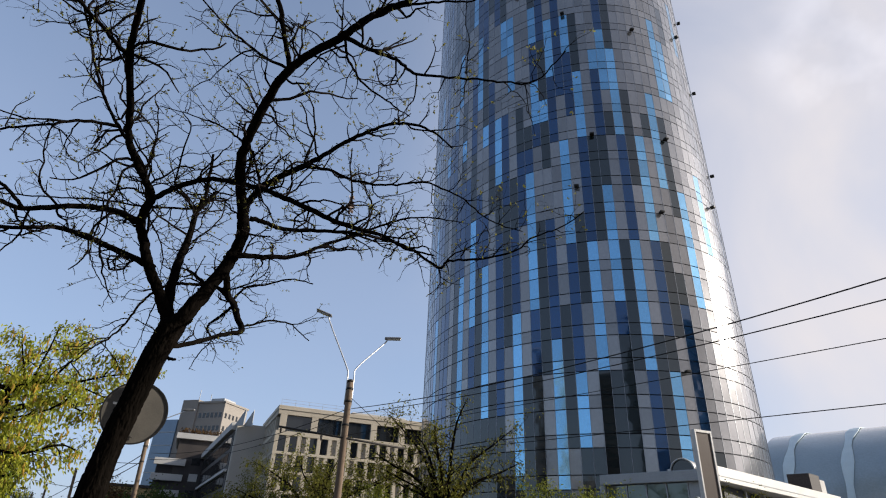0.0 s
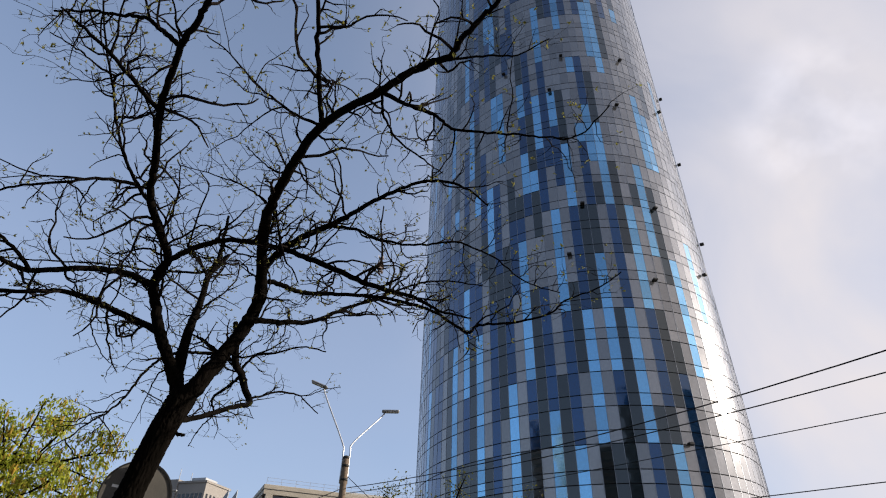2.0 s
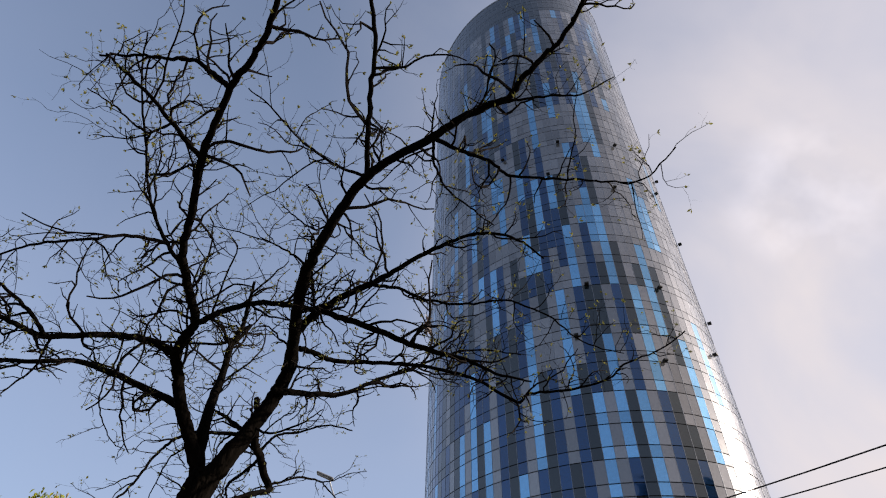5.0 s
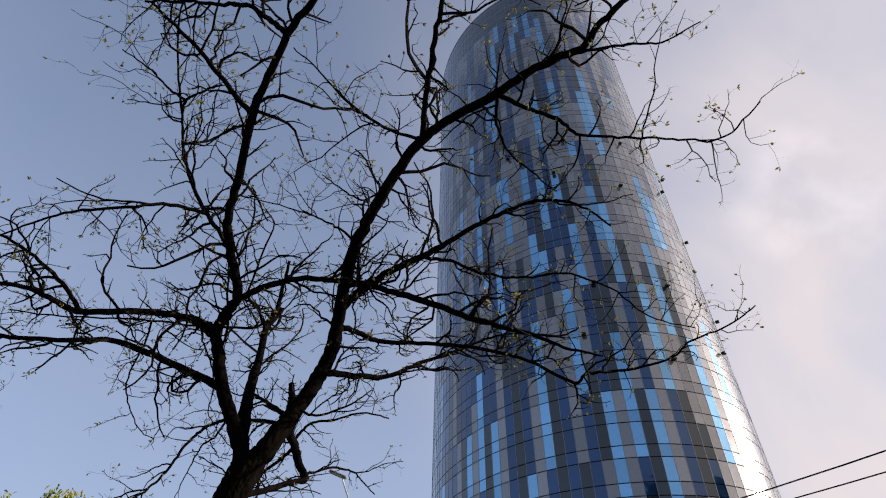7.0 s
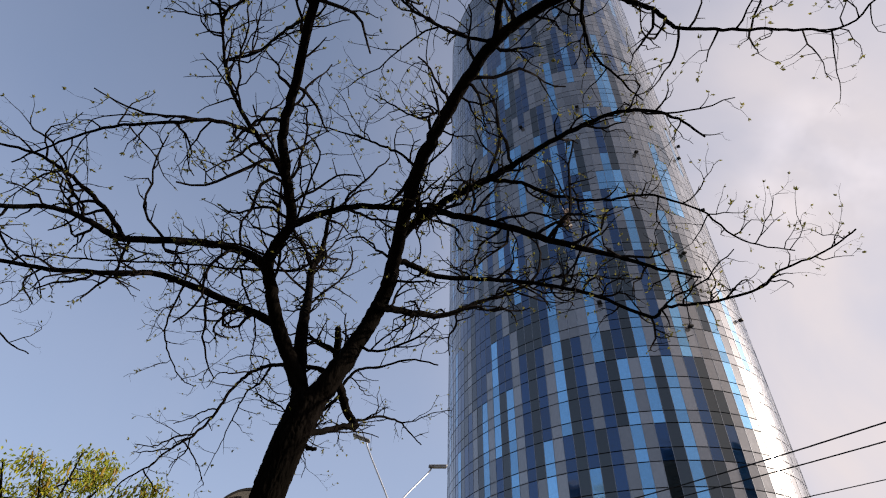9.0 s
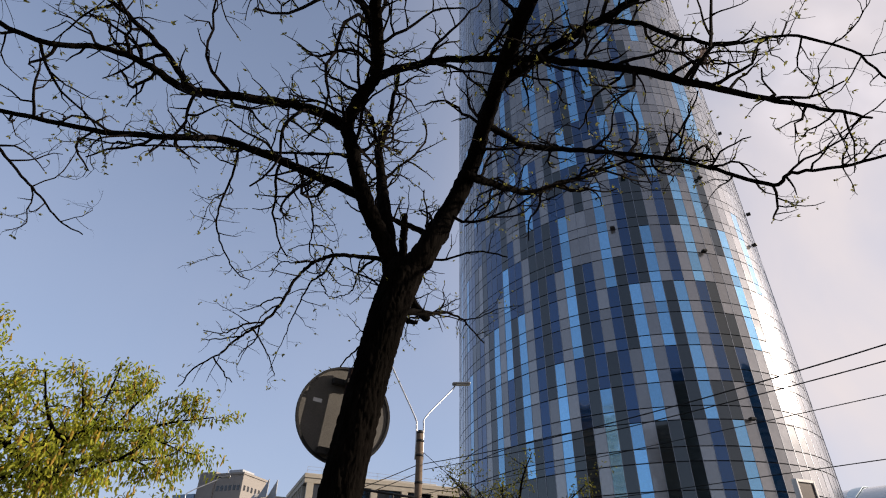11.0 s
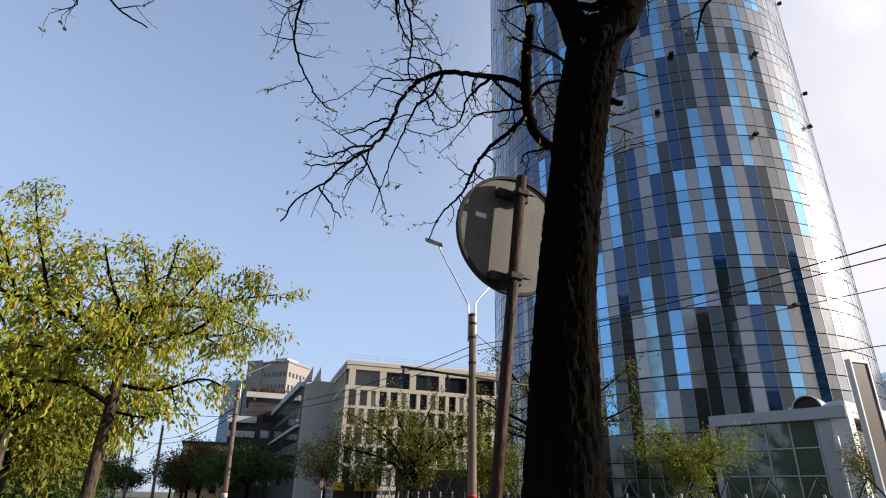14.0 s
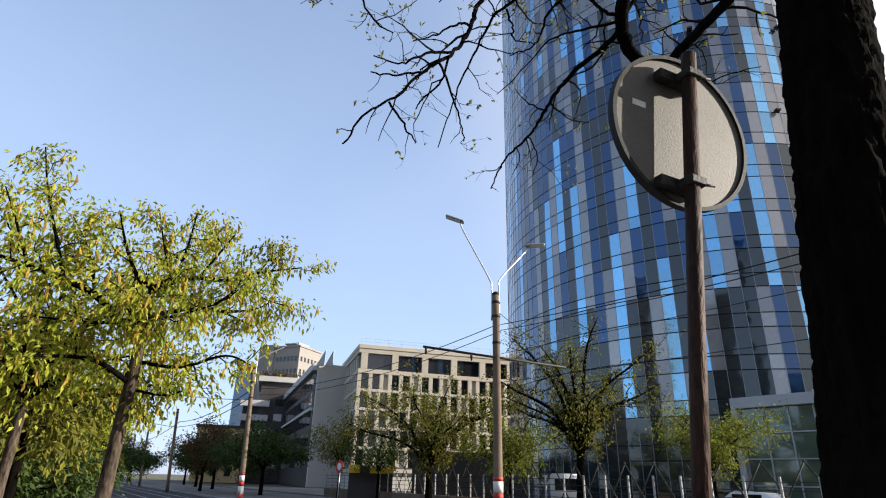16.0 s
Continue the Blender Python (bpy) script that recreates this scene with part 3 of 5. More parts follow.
limb("limb", 0.042, 0.012, (-3.29, 5.29, 4.41), (-3.62, 5.12, 4.55), (-3.99, 4.92, 4.68), (-4.26, 4.77, 4.73), (-4.58, 4.58, 4.65), (-4.96, 4.38, 4.62), (-5.41, 4.08, 4.62), (-5.7, 3.83, 4.54), sides=8, power=0.7)
limb("limb", 0.042, 0.012, (-3.27, 4.93, 4.76), (-3.53, 4.79, 4.87), (-3.85, 4.6, 4.85), (-4.09, 4.25, 4.64), (-4.2, 4.04, 4.64), (-4.38, 3.89, 4.67), (-4.65, 3.66, 4.56), (-4.92, 3.32, 4.59), sides=8, power=0.7)
limb("branch", 0.022, 0.007, (-4.07, 4.24, 4.63), (-4.14, 4.04, 4.77), (-4.28, 3.81, 4.88), (-4.43, 3.59, 4.94), (-4.68, 3.38, 4.92), sides=6)
limb("branch", 0.026, 0.008, (-2.91, 4.6, 4.87), (-2.92, 4.29, 5.13), (-3.12, 4.12, 5.42), (-3.33, 3.96, 5.81), (-3.41, 3.82, 6.11), (-3.39, 3.61, 6.37), (-3.3, 3.2, 6.7), (-3.1, 2.85, 6.95), sides=6, power=0.7)
limb("branch", 0.018, 0.005, (-3.12, 4.12, 5.42), (-3.28, 3.88, 5.32), (-3.51, 3.75, 5.2), (-3.87, 3.61, 5.09), (-4.18, 3.55, 4.94), (-4.46, 3.52, 4.77), sides=6)
limb("limb", 0.074, 0.016, (-3.03, 5.44, 3.76), (-3.12, 5.43, 4.14), (-3.2, 5.52, 4.5), (-3.34, 5.73, 4.98), (-3.46, 5.88, 5.5), (-3.38, 5.87, 5.77), (-3.3, 5.75, 5.95), (-3.2, 5.6, 6.2), sides=8, power=0.7)
limb("limb", 0.032, 0.02, (-2.96, 4.67, 4.9), (-2.81, 4.84, 5.16), (-2.58, 4.93, 5.26), (-2.25, 4.94, 5.19), (-1.91, 4.94, 5.06), (-1.54, 4.92, 4.87), (-1.2, 4.93, 4.68), (-0.85, 5.01, 4.53), (-0.56, 5.12, 4.47), (-0.32, 5.1, 4.3), (-0.05, 5.2, 4.25), sides=8, profile=(0.03, 0.028, 0.026, 0.025, 0.026, 0.028, 0.026, 0.022, 0.017, 0.012, 0.007))
limb("branch", 0.018, 0.006, (-3.46, 5.88, 5.5), (-3.42, 5.57, 5.55), (-3.43, 5.38, 5.59), (-3.21, 5.11, 5.87), (-3.06, 4.96, 6.1), (-3.1, 4.8, 6.2), sides=6)
limb("limb", 0.1, 0.012, (-2.96, 5.43, 3.7), (-2.84, 5.42, 3.86), (-2.76, 5.45, 4.03), (-2.69, 5.55, 4.32), (-2.61, 5.62, 4.58), (-2.51, 5.6, 4.8), (-2.41, 5.45, 4.93), (-2.22, 5.1, 5.0), (-2.02, 4.72, 5.04), (-1.8, 4.38, 5.08), (-1.62, 4.2, 5.2), (-1.39, 4.02, 5.36), (-1.15, 3.86, 5.5), (-0.89, 3.79, 5.61), (-0.52, 3.66, 5.61), (-0.29, 3.55, 5.62), (-0.06, 3.48, 5.62), (0.11, 3.44, 5.61), (0.24, 3.32, 5.65), (0.42, 3.2, 5.68), (0.58, 3.07, 5.71), (0.9, 2.7, 5.85), (1.3, 2.35, 6.0), sides=12, power=0.62)
limb("limb", 0.058, 0.007, (-2.53, 5.6, 4.8), (-2.42, 5.55, 4.93), (-2.34, 5.33, 5.09), (-2.13, 5.19, 5.21), (-1.75, 5.02, 5.27), (-1.42, 4.88, 5.25), (-1.17, 4.78, 5.27), (-0.9, 4.7, 5.34), (-0.6, 4.62, 5.38), (-0.31, 4.6, 5.41), (-0.01, 4.67, 5.33), (0.19, 4.79, 5.18), sides=8, power=0.7)
limb("branch", 0.02, 0.005, (-1.42, 4.88, 5.25), (-1.16, 4.97, 5.22), (-0.89, 5.1, 5.14), (-0.56, 5.21, 5.13), (-0.22, 5.26, 5.15), (0.14, 5.36, 5.0), (0.42, 5.58, 4.82), (0.75, 5.61, 4.67), sides=6, power=0.7)
limb("limb", 0.04, 0.008, (-2.55, 5.49, 4.63), (-2.42, 5.71, 4.7), (-2.15, 6.19, 4.92), (-1.91, 6.55, 5.26), (-1.59, 6.82, 5.53), (-1.23, 7.06, 5.83), (-0.83, 7.25, 5.98), (-0.3, 7.42, 5.94), sides=8, power=0.7)
limb("limb", 0.032, 0.006, (-2.36, 5.48, 5.07), (-2.22, 5.64, 5.08), (-2.09, 5.78, 5.07), (-1.74, 5.97, 5.12), (-1.32, 6.16, 5.15), (-0.93, 6.24, 5.06), (-0.61, 6.29, 4.92), (-0.28, 6.23, 4.64), (-0.15, 6.19, 4.7), (0.21, 6.22, 4.71), (0.62, 6.18, 4.76), (0.79, 6.13, 4.87), (1.15, 6.05, 4.95), (1.38, 5.92, 5.03), sides=8, power=0.7)
limb("branch", 0.028, 0.01, (-1.15, 3.86, 5.5), (-1.16, 3.91, 5.62), (-1.08, 3.67, 5.65), (-0.95, 3.35, 5.62), (-0.82, 3.05, 5.57), (-0.7, 2.75, 5.59), (-0.62, 2.3, 5.7), (-0.5, 1.8, 5.85), sides=7)
limb("branch", 0.022, 0.005, (-0.52, 3.66, 5.61), (-0.33, 3.78, 5.54), (-0.12, 3.89, 5.49), (0.01, 4.01, 5.43), (0.25, 4.08, 5.4), (0.56, 4.14, 5.36), (0.79, 4.18, 5.33), (1.05, 4.22, 5.34), (1.31, 4.07, 5.48), sides=6, power=0.7)
limb("branch", 0.014, 0.005, (-0.52, 3.66, 5.61), (-0.56, 3.9, 5.57), (-0.51, 4.14, 5.52), (-0.33, 4.38, 5.47), (-0.19, 4.56, 5.44), sides=6)
limb("branch", 0.013, 0.004, (-0.06, 3.48, 5.62), (0.15, 3.46, 5.59), (0.41, 3.45, 5.55), (0.63, 3.48, 5.54), (0.88, 3.41, 5.57), sides=6)
limb("branch", 0.016, 0.005, (-2.05, 4.78, 5.04), (-2.0, 4.79, 5.39), (-2.13, 4.7, 5.56), (-2.35, 4.69, 5.74), (-2.61, 4.58, 5.84), (-3.04, 4.44, 5.96), sides=6)
limb("branch", 0.012, 0.005, (-1.7, 4.28, 5.14), (-1.72, 4.45, 5.67), (-1.89, 4.5, 5.7), (-2.12, 4.46, 5.9), (-2.31, 4.44, 6.1), sides=6)
limb("branch", 0.017, 0.005, (-1.2, 3.9, 5.47), (-1.18, 3.94, 5.64), (-1.4, 3.93, 5.78), (-1.68, 3.82, 6.0), (-1.85, 3.68, 6.14), (-2.0, 3.49, 6.3), (-2.13, 3.29, 6.34), sides=6)
limb("branch", 0.016, 0.012, (-2.15, 5.27, 5.25), (-2.09, 5.14, 5.3), (-2.04, 4.93, 5.39), (-1.98, 4.76, 5.43), sides=6)
limb("snag", 0.024, 0.013, (-3.02, 5.40, 3.36), (-2.94, 5.46, 3.42), (-2.87, 5.50, 3.42), sides=8)
limb("limb", 0.034, 0.014, (-2.79, 5.5, 4.2), (-2.94, 5.82, 4.38), (-3.19, 5.89, 4.57), (-3.43, 5.96, 4.73), sides=8)
limb("branch", 0.014, 0.005, (-2.7, 5.5, 4.29), (-2.51, 5.57, 4.22), (-2.2, 5.56, 4.29), (-1.98, 5.49, 4.36), sides=6)
limb("branch", 0.014, 0.005, (-4.48, 6.07, 5.83), (-4.5, 6.24, 5.7), (-4.47, 6.46, 5.54), (-4.48, 6.65, 5.32), (-4.56, 6.79, 5.1), (-4.46, 6.99, 4.9), sides=6)
limb("branch", 0.014, 0.005, (-5.08, 5.93, 5.91), (-5.22, 6.11, 5.72), (-5.44, 6.3, 5.39), (-5.46, 6.51, 5.14), (-5.38, 6.75, 4.93), (-5.27, 6.87, 4.88), sides=6)
limb("branch", 0.014, 0.005, (-5.89, 4.24, 4.75), (-5.85, 4.44, 4.68), (-5.82, 4.62, 4.59), (-5.77, 4.82, 4.5), (-5.73, 4.99, 4.41), (-5.64, 5.15, 4.37), sides=6)
limb("branch", 0.024, 0.008, (-3.46, 5.88, 5.5), (-3.55, 6.2, 5.95), (-3.71, 6.45, 6.23), (-3.87, 6.29, 5.88), (-4.18, 6.17, 5.84), (-4.48, 6.07, 5.83), (-5.08, 5.93, 5.91), (-5.63, 5.75, 5.91), (-6.15, 5.56, 5.89), (-6.59, 5.36, 5.9), sides=7, power=0.7)
low_from = len(near_limbs)
limb("limb", 0.04, 0.032, (-3.03, 5.44, 3.52), (-3.10, 6.00, 3.78), (-3.22, 6.70, 4.14), (-3.35, 7.18, 4.34), (-3.46, 7.36, 4.49), (-3.56, 7.37, 4.63), (-3.60, 7.34, 4.74), (-3.61, 7.25, 4.83), (-3.58, 7.06, 4.86), (-3.56, 6.97, 4.96), (-3.53, 6.85, 5.09), (-3.49, 6.76, 5.19), (-3.45, 6.63, 5.25), sides=8, profile=(0.03, 0.028, 0.028, 0.034, 0.044, 0.046, 0.048, 0.048, 0.047, 0.046, 0.044, 0.040, 0.032))
limb("branch", 0.016, 0.008, (-3.46, 7.36, 4.49), (-3.38, 7.95, 4.80), (-3.27, 8.35, 4.89), (-3.18, 8.55, 4.81), (-3.09, 8.72, 4.73), sides=6)
limb("branch", 0.010, 0.004, (-3.27, 8.35, 4.89), (-3.05, 8.31, 4.88), (-2.80, 8.25, 4.93), (-2.55, 8.21, 4.92), sides=6)
limb("limb", 0.03, 0.005, (-3.58, 7.06, 4.85), (-3.65, 6.99, 4.92), (-3.86, 6.91, 4.97), (-4.06, 6.76, 4.93), (-4.20, 6.68, 4.91), (-4.34, 6.62, 4.83), (-4.43, 6.56, 4.71), (-4.49, 6.49, 4.53), (-4.51, 6.41, 4.29), (-4.56, 6.34, 4.10), (-4.60, 6.24, 3.95), (-4.73, 6.19, 3.83), (-4.86, 6.15, 3.68), (-5.00, 6.08, 3.55), (-5.16, 6.13, 3.41), sides=7, power=0.75)
limb("branch", 0.014, 0.004, (-4.20, 6.68, 4.90), (-4.29, 6.68, 4.71), (-4.43, 6.70, 4.63), (-4.57, 6.81, 4.52), (-4.74, 6.97, 4.39), (-4.85, 7.05, 4.21), (-4.95, 7.07, 3.91), sides=6, power=0.8)
limb("branch", 0.022, 0.006, (-3.61, 7.28, 4.79), (-3.83, 7.28, 4.61), (-4.02, 7.36, 4.53), (-4.19, 7.62, 4.55), (-4.35, 7.92, 4.58), (-4.49, 8.13, 4.57), (-4.69, 8.24, 4.49), (-4.80, 8.27, 4.36), (-4.88, 8.28, 4.18), sides=6, power=0.8)
limb("branch", 0.016, 0.011, (-3.60, 7.20, 4.84), (-3.73, 7.18, 4.92), (-3.83, 7.08, 5.02), (-3.86, 6.92, 4.97), sides=6)
limb("branch", 0.013, 0.004, (-3.61, 7.22, 4.82), (-3.94, 7.38, 4.96), (-4.19, 7.66, 5.18), (-4.49, 8.11, 5.33), (-4.86, 8.48, 5.37), sides=6, power=0.8)
limb("branch", 0.014, 0.005, (-3.86, 6.92, 4.96), (-4.01, 6.99, 4.92), (-4.12, 7.10, 4.92), (-4.20, 7.21, 4.84), (-4.30, 7.28, 4.80), (-4.45, 7.26, 4.76), sides=6, power=0.8)
limb("branch", 0.018, 0.009, (-3.60, 7.21, 4.83), (-3.45, 7.24, 5.05), (-3.22, 7.37, 5.14), (-2.88, 7.47, 5.25), (-2.57, 7.60, 5.21), sides=6)
limb("branch", 0.016, 0.006, (-3.56, 7.36, 4.64), (-3.50, 7.41, 4.57), (-3.52, 7.45, 4.53), (-3.67, 7.40, 4.47), (-3.74, 7.52, 4.46), sides=6)
limb("branch", 0.009, 0.004, (-4.57, 6.27, 4.01), (-4.71, 6.13, 3.91), (-4.80, 6.08, 3.83), (-4.91, 5.95, 3.81), sides=5)
limb("branch", 0.008, 0.004, (-4.70, 6.21, 3.86), (-4.85, 6.14, 3.81), (-4.96, 6.02, 3.77), sides=5)
limb("branch", 0.008, 0.004, (-4.58, 6.24, 3.96), (-4.66, 6.33, 3.87), (-4.80, 6.38, 3.80), (-4.84, 6.39, 3.75), sides=5)
limb("branch", 0.008, 0.004, (-4.64, 6.23, 3.92), (-4.63, 6.42, 3.85), (-4.62, 6.55, 3.77), (-4.63, 6.68, 3.66), sides=5)
limb("branch", 0.008, 0.004, (-4.90, 6.15, 3.65), (-4.85, 6.25, 3.55), (-4.82, 6.36, 3.50), sides=5)
limb("branch", 0.009, 0.004, (-4.50, 6.40, 4.30), (-4.57, 6.33, 4.27), (-4.68, 6.28, 4.18), (-4.80, 6.21, 4.10), sides=5)
limb("branch", 0.009, 0.004, (-4.34, 6.62, 4.83), (-4.50, 6.49, 4.75), (-4.60, 6.40, 4.72), (-4.72, 6.41, 4.57), sides=5)
limb("branch", 0.01, 0.004, (-4.20, 6.68, 4.91), (-4.24, 6.61, 4.96), (-4.39, 6.49, 4.95), (-4.57, 6.42, 4.87), sides=5)
limb("branch", 0.008, 0.004, (-4.34, 6.70, 4.67), (-4.33, 6.82, 4.61), (-4.34, 6.91, 4.59), (-4.21, 6.97, 4.56), sides=5)
limb("branch", 0.008, 0.004, (-4.50, 8.17, 4.60), (-4.43, 8.23, 4.44), (-4.49, 8.30, 4.27), sides=5)
low_to = len(near_limbs)
limb("branch", 0.02, 0.008, (-2.18, 3.2, 5.25), (-2.33, 3.01, 5.41), (-2.46, 2.8, 5.55), (-2.61, 2.59, 5.66), (-2.68, 2.49, 5.71), sides=6)
limb("branch", 0.02, 0.008, (-1.74, 2.75, 5.34), (-1.85, 2.67, 5.44), (-1.97, 2.6, 5.52), (-2.16, 2.57, 5.56), (-2.36, 2.51, 5.59), (-2.63, 2.44, 5.57), sides=6)
limb("branch", 0.012, 0.005, (-3.34, 3.57, 6.42), (-3.41, 3.4, 6.39), (-3.44, 3.22, 6.38), (-3.57, 2.99, 6.38), sides=6)
limb("branch", 0.01, 0.005, (-3.34, 3.57, 6.42), (-3.48, 3.5, 6.29), (-3.67, 3.33, 6.17), sides=6)
limb("branch", 0.014, 0.008, (-3.4, 3.65, 6.34), (-3.32, 3.56, 6.38), (-3.04, 3.46, 6.29), (-2.81, 3.4, 6.2), sides=6)
limb("branch", 0.012, 0.008, (-3.39, 3.83, 6.12), (-3.0, 3.73, 5.91), (-2.61, 3.5, 5.63), (-2.29, 3.3, 5.29), sides=6)
limb("branch", 0.01, 0.005, (-3.39, 3.81, 5.27), (-3.71, 3.59, 5.2), (-3.89, 3.37, 5.22), sides=6)
v, f, tips = [], [], []
low_limbs = near_limbs[low_from:low_to]      # the limb behind the trunk and its branches
high = near_limbs[1:low_from] + near_limbs[low_to:]
leafy_twigs(high, random.Random(35), (0.46, 0.165, 0.09), (1.0, 0.38, 0.10), (0.0145, 0.0088, 0.0068), v, f, tips, 0.02, 0.26, 0.55, 0.05)
leafy_twigs(high, random.Random(21), (0.165, 0.105, 0.085), (0.56, 0.28, 0.085), (0.0125, 0.0086, 0.0068), v, f, tips, 0.03, 0.34, 0.45, 0.05)
leafy_twigs(low_limbs, random.Random(36), (0.17, 0.13, 0.09), (0.40, 0.22, 0.08), (0.0080, 0.0060, 0.0050), v, f, tips, 0.02, 0.30, 0.5, 0.05)
put_mesh("twig_spray", mesh_of("twig_spray", v, f, M_TWIG_BACKLIT), near_tree, "wiry twigs darkened as if backlit", None, "stuff")
v, f = [], []
rng = random.Random(3)
for p, way in tips:
    if rng.random() < 0.36:
        for _ in range(rng.choice((2, 3, 4))):
            leaf_blade(p, way, rng.uniform(0.018, 0.042), rng.uniform(0.010, 0.019), rng, v, f, 0.0)
put_mesh("young_foliage", mesh_of("young_foliage", v, f, M_YOUNG), near_tree, "tiny yellow-green opening leaves", None, "stuff")

scrap = thing("plastic_scrap", "torn pale plastic scrap caught on a bare branch", "litter", Matrix.Translation((-0.87, 4.96, 4.83)))
rng = random.Random(6)
v, f = [], []
for k in range(9):
    w = 0.012 + 0.024 * math.sin(math.pi * (k + 0.6) / 9.5)
    for u in (-1, -0.4, 0.3, 1):
        v.append((u * w + rng.gauss(0, 0.006) + 0.015 * math.sin(k), rng.gauss(0, 0.02), 0.03 - 0.025 * k + rng.gauss(0, 0.006)))
for k in range(8):
    for u in range(3):
        if rng.random() < 0.9:
            f.append((k * 4 + u, k * 4 + u + 1, k * 4 + u + 5, k * 4 + u + 4))
put_mesh("film", mesh_of("film", v, f, M_SCRAP), scrap)


# ---- round road sign, seen from its back ----
SIGN, SIGN_TURN = Vector((-3.48, 5.83, 2.95)), radians(42)
post_at = SIGN + Vector((math.sin(SIGN_TURN), -math.cos(SIGN_TURN), 0)) * 0.085
road_sign = thing("round_road_sign", "weathered back of a round road sign on a rusty post", "road sign", Matrix.Translation((post_at.x, post_at.y, 2.95)) @ Matrix.Rotation(radians(6.0), 4, 'Y') @ Matrix.Translation((0, 0, -2.95)) @ Matrix.Rotation(SIGN_TURN, 4, 'Z'))
bm = bmesh.new()
bmesh.ops.create_cone(bm, cap_ends=True, segments=64, radius1=0.312, radius2=0.312, depth=0.004, matrix=pose(0, 0.075, 2.95, 90))
part("disc", bm, M_SIGN_BACK, road_sign, "dull grey-beige metal disc")
v, f = [], []
for k in range(64):
    a = 2 * math.pi * k / 64
    for r, y in ((0.311, 0.062), (0.327, 0.062), (0.327, 0.092), (0.311, 0.092)):
        v.append((r * math.cos(a), y, 2.95 + r * math.sin(a)))
for k in range(64):
    for i in range(4):
        f.append((k * 4 + i, (k + 1) % 64 * 4 + i, (k + 1) % 64 * 4 + (i + 1) % 4, k * 4 + (i + 1) % 4))
put_mesh("rim", mesh_of("rim", v, f, M_SIGN_RIM), road_sign, "black folded rim")
tube_part("post", [(-0.025, 0, -0.1), (-0.025, 0, 1.6), (-0.025, 0, 3.25), (-0.025, 0, 3.255)], [0.028, 0.028, 0.028, 0.018], 18, M_RUST, road_sign, "rusty brown steel tube")
for z in (2.69, 3.15):
    box_bm = bmesh.new()
    box(box_bm, -0.135, 0.03, z - 0.022, 0.045, 0.072, z + 0.022, 0.004)
    box(box_bm, -0.061, -0.036, z - 0.018, 0.011, 0.036, z + 0.018, 0.006)
    clamp = part("clamp", box_bm, M_IRON, road_sign, "dark iron clamp")
    tube_part("bolt", [(0.005, -0.01, z), (0.060, -0.02, z + 0.005)], 0.006, 6, M_IRON, clamp)
box_part("sticker", (-0.232, 0.0705, 2.992, -0.172, 0.0725, 3.017), M_STICKER, road_sign, "small pale sticker")


# ---- leafy trees ----
def grow(base, fork, reach, height, trunk_r, rng, limbs_n=6, lean=(0, 0), flat=0.55):
    """Trunk and limbs of a broad tree as lines with radii, from its base up."""
    top = base + Vector((lean[0], lean[1], fork))
    trunk = curve_through([base, base + Vector((lean[0] * 0.2, lean[1] * 0.2, fork * 0.4)), top], 6)
    lines = [(trunk, [trunk_r * (1.15 - 0.4 * k / (len(trunk) - 1)) for k in range(len(trunk))])]
    turn = rng.uniform(0, 6.28)
    for k in range(limbs_n):
        a = turn + 2 * math.pi * k / limbs_n + rng.gauss(0, 0.25)
        out = reach * rng.uniform(0.65, 1.0) * (0.35 if k == limbs_n - 1 else 1)
        up = (height - fork) * (rng.uniform(0.35, 0.8) if k < limbs_n - 1 else 0.95)
        way = Vector((math.cos(a), math.sin(a), 0))
        line = curve_through([top, top + way * out * 0.3 + Vector((0, 0, up * flat)), top + way * out * 0.68 + Vector((rng.gauss(0, 0.2), rng.gauss(0, 0.2), up * 0.8)), top + way * out + Vector((0, 0, up))], 7)
        r0 = trunk_r * rng.uniform(0.4, 0.55)
        lines.append((line, [r0 * (1 - 0.85 * i / (len(line) - 1)) for i in range(len(line))]))
    return lines


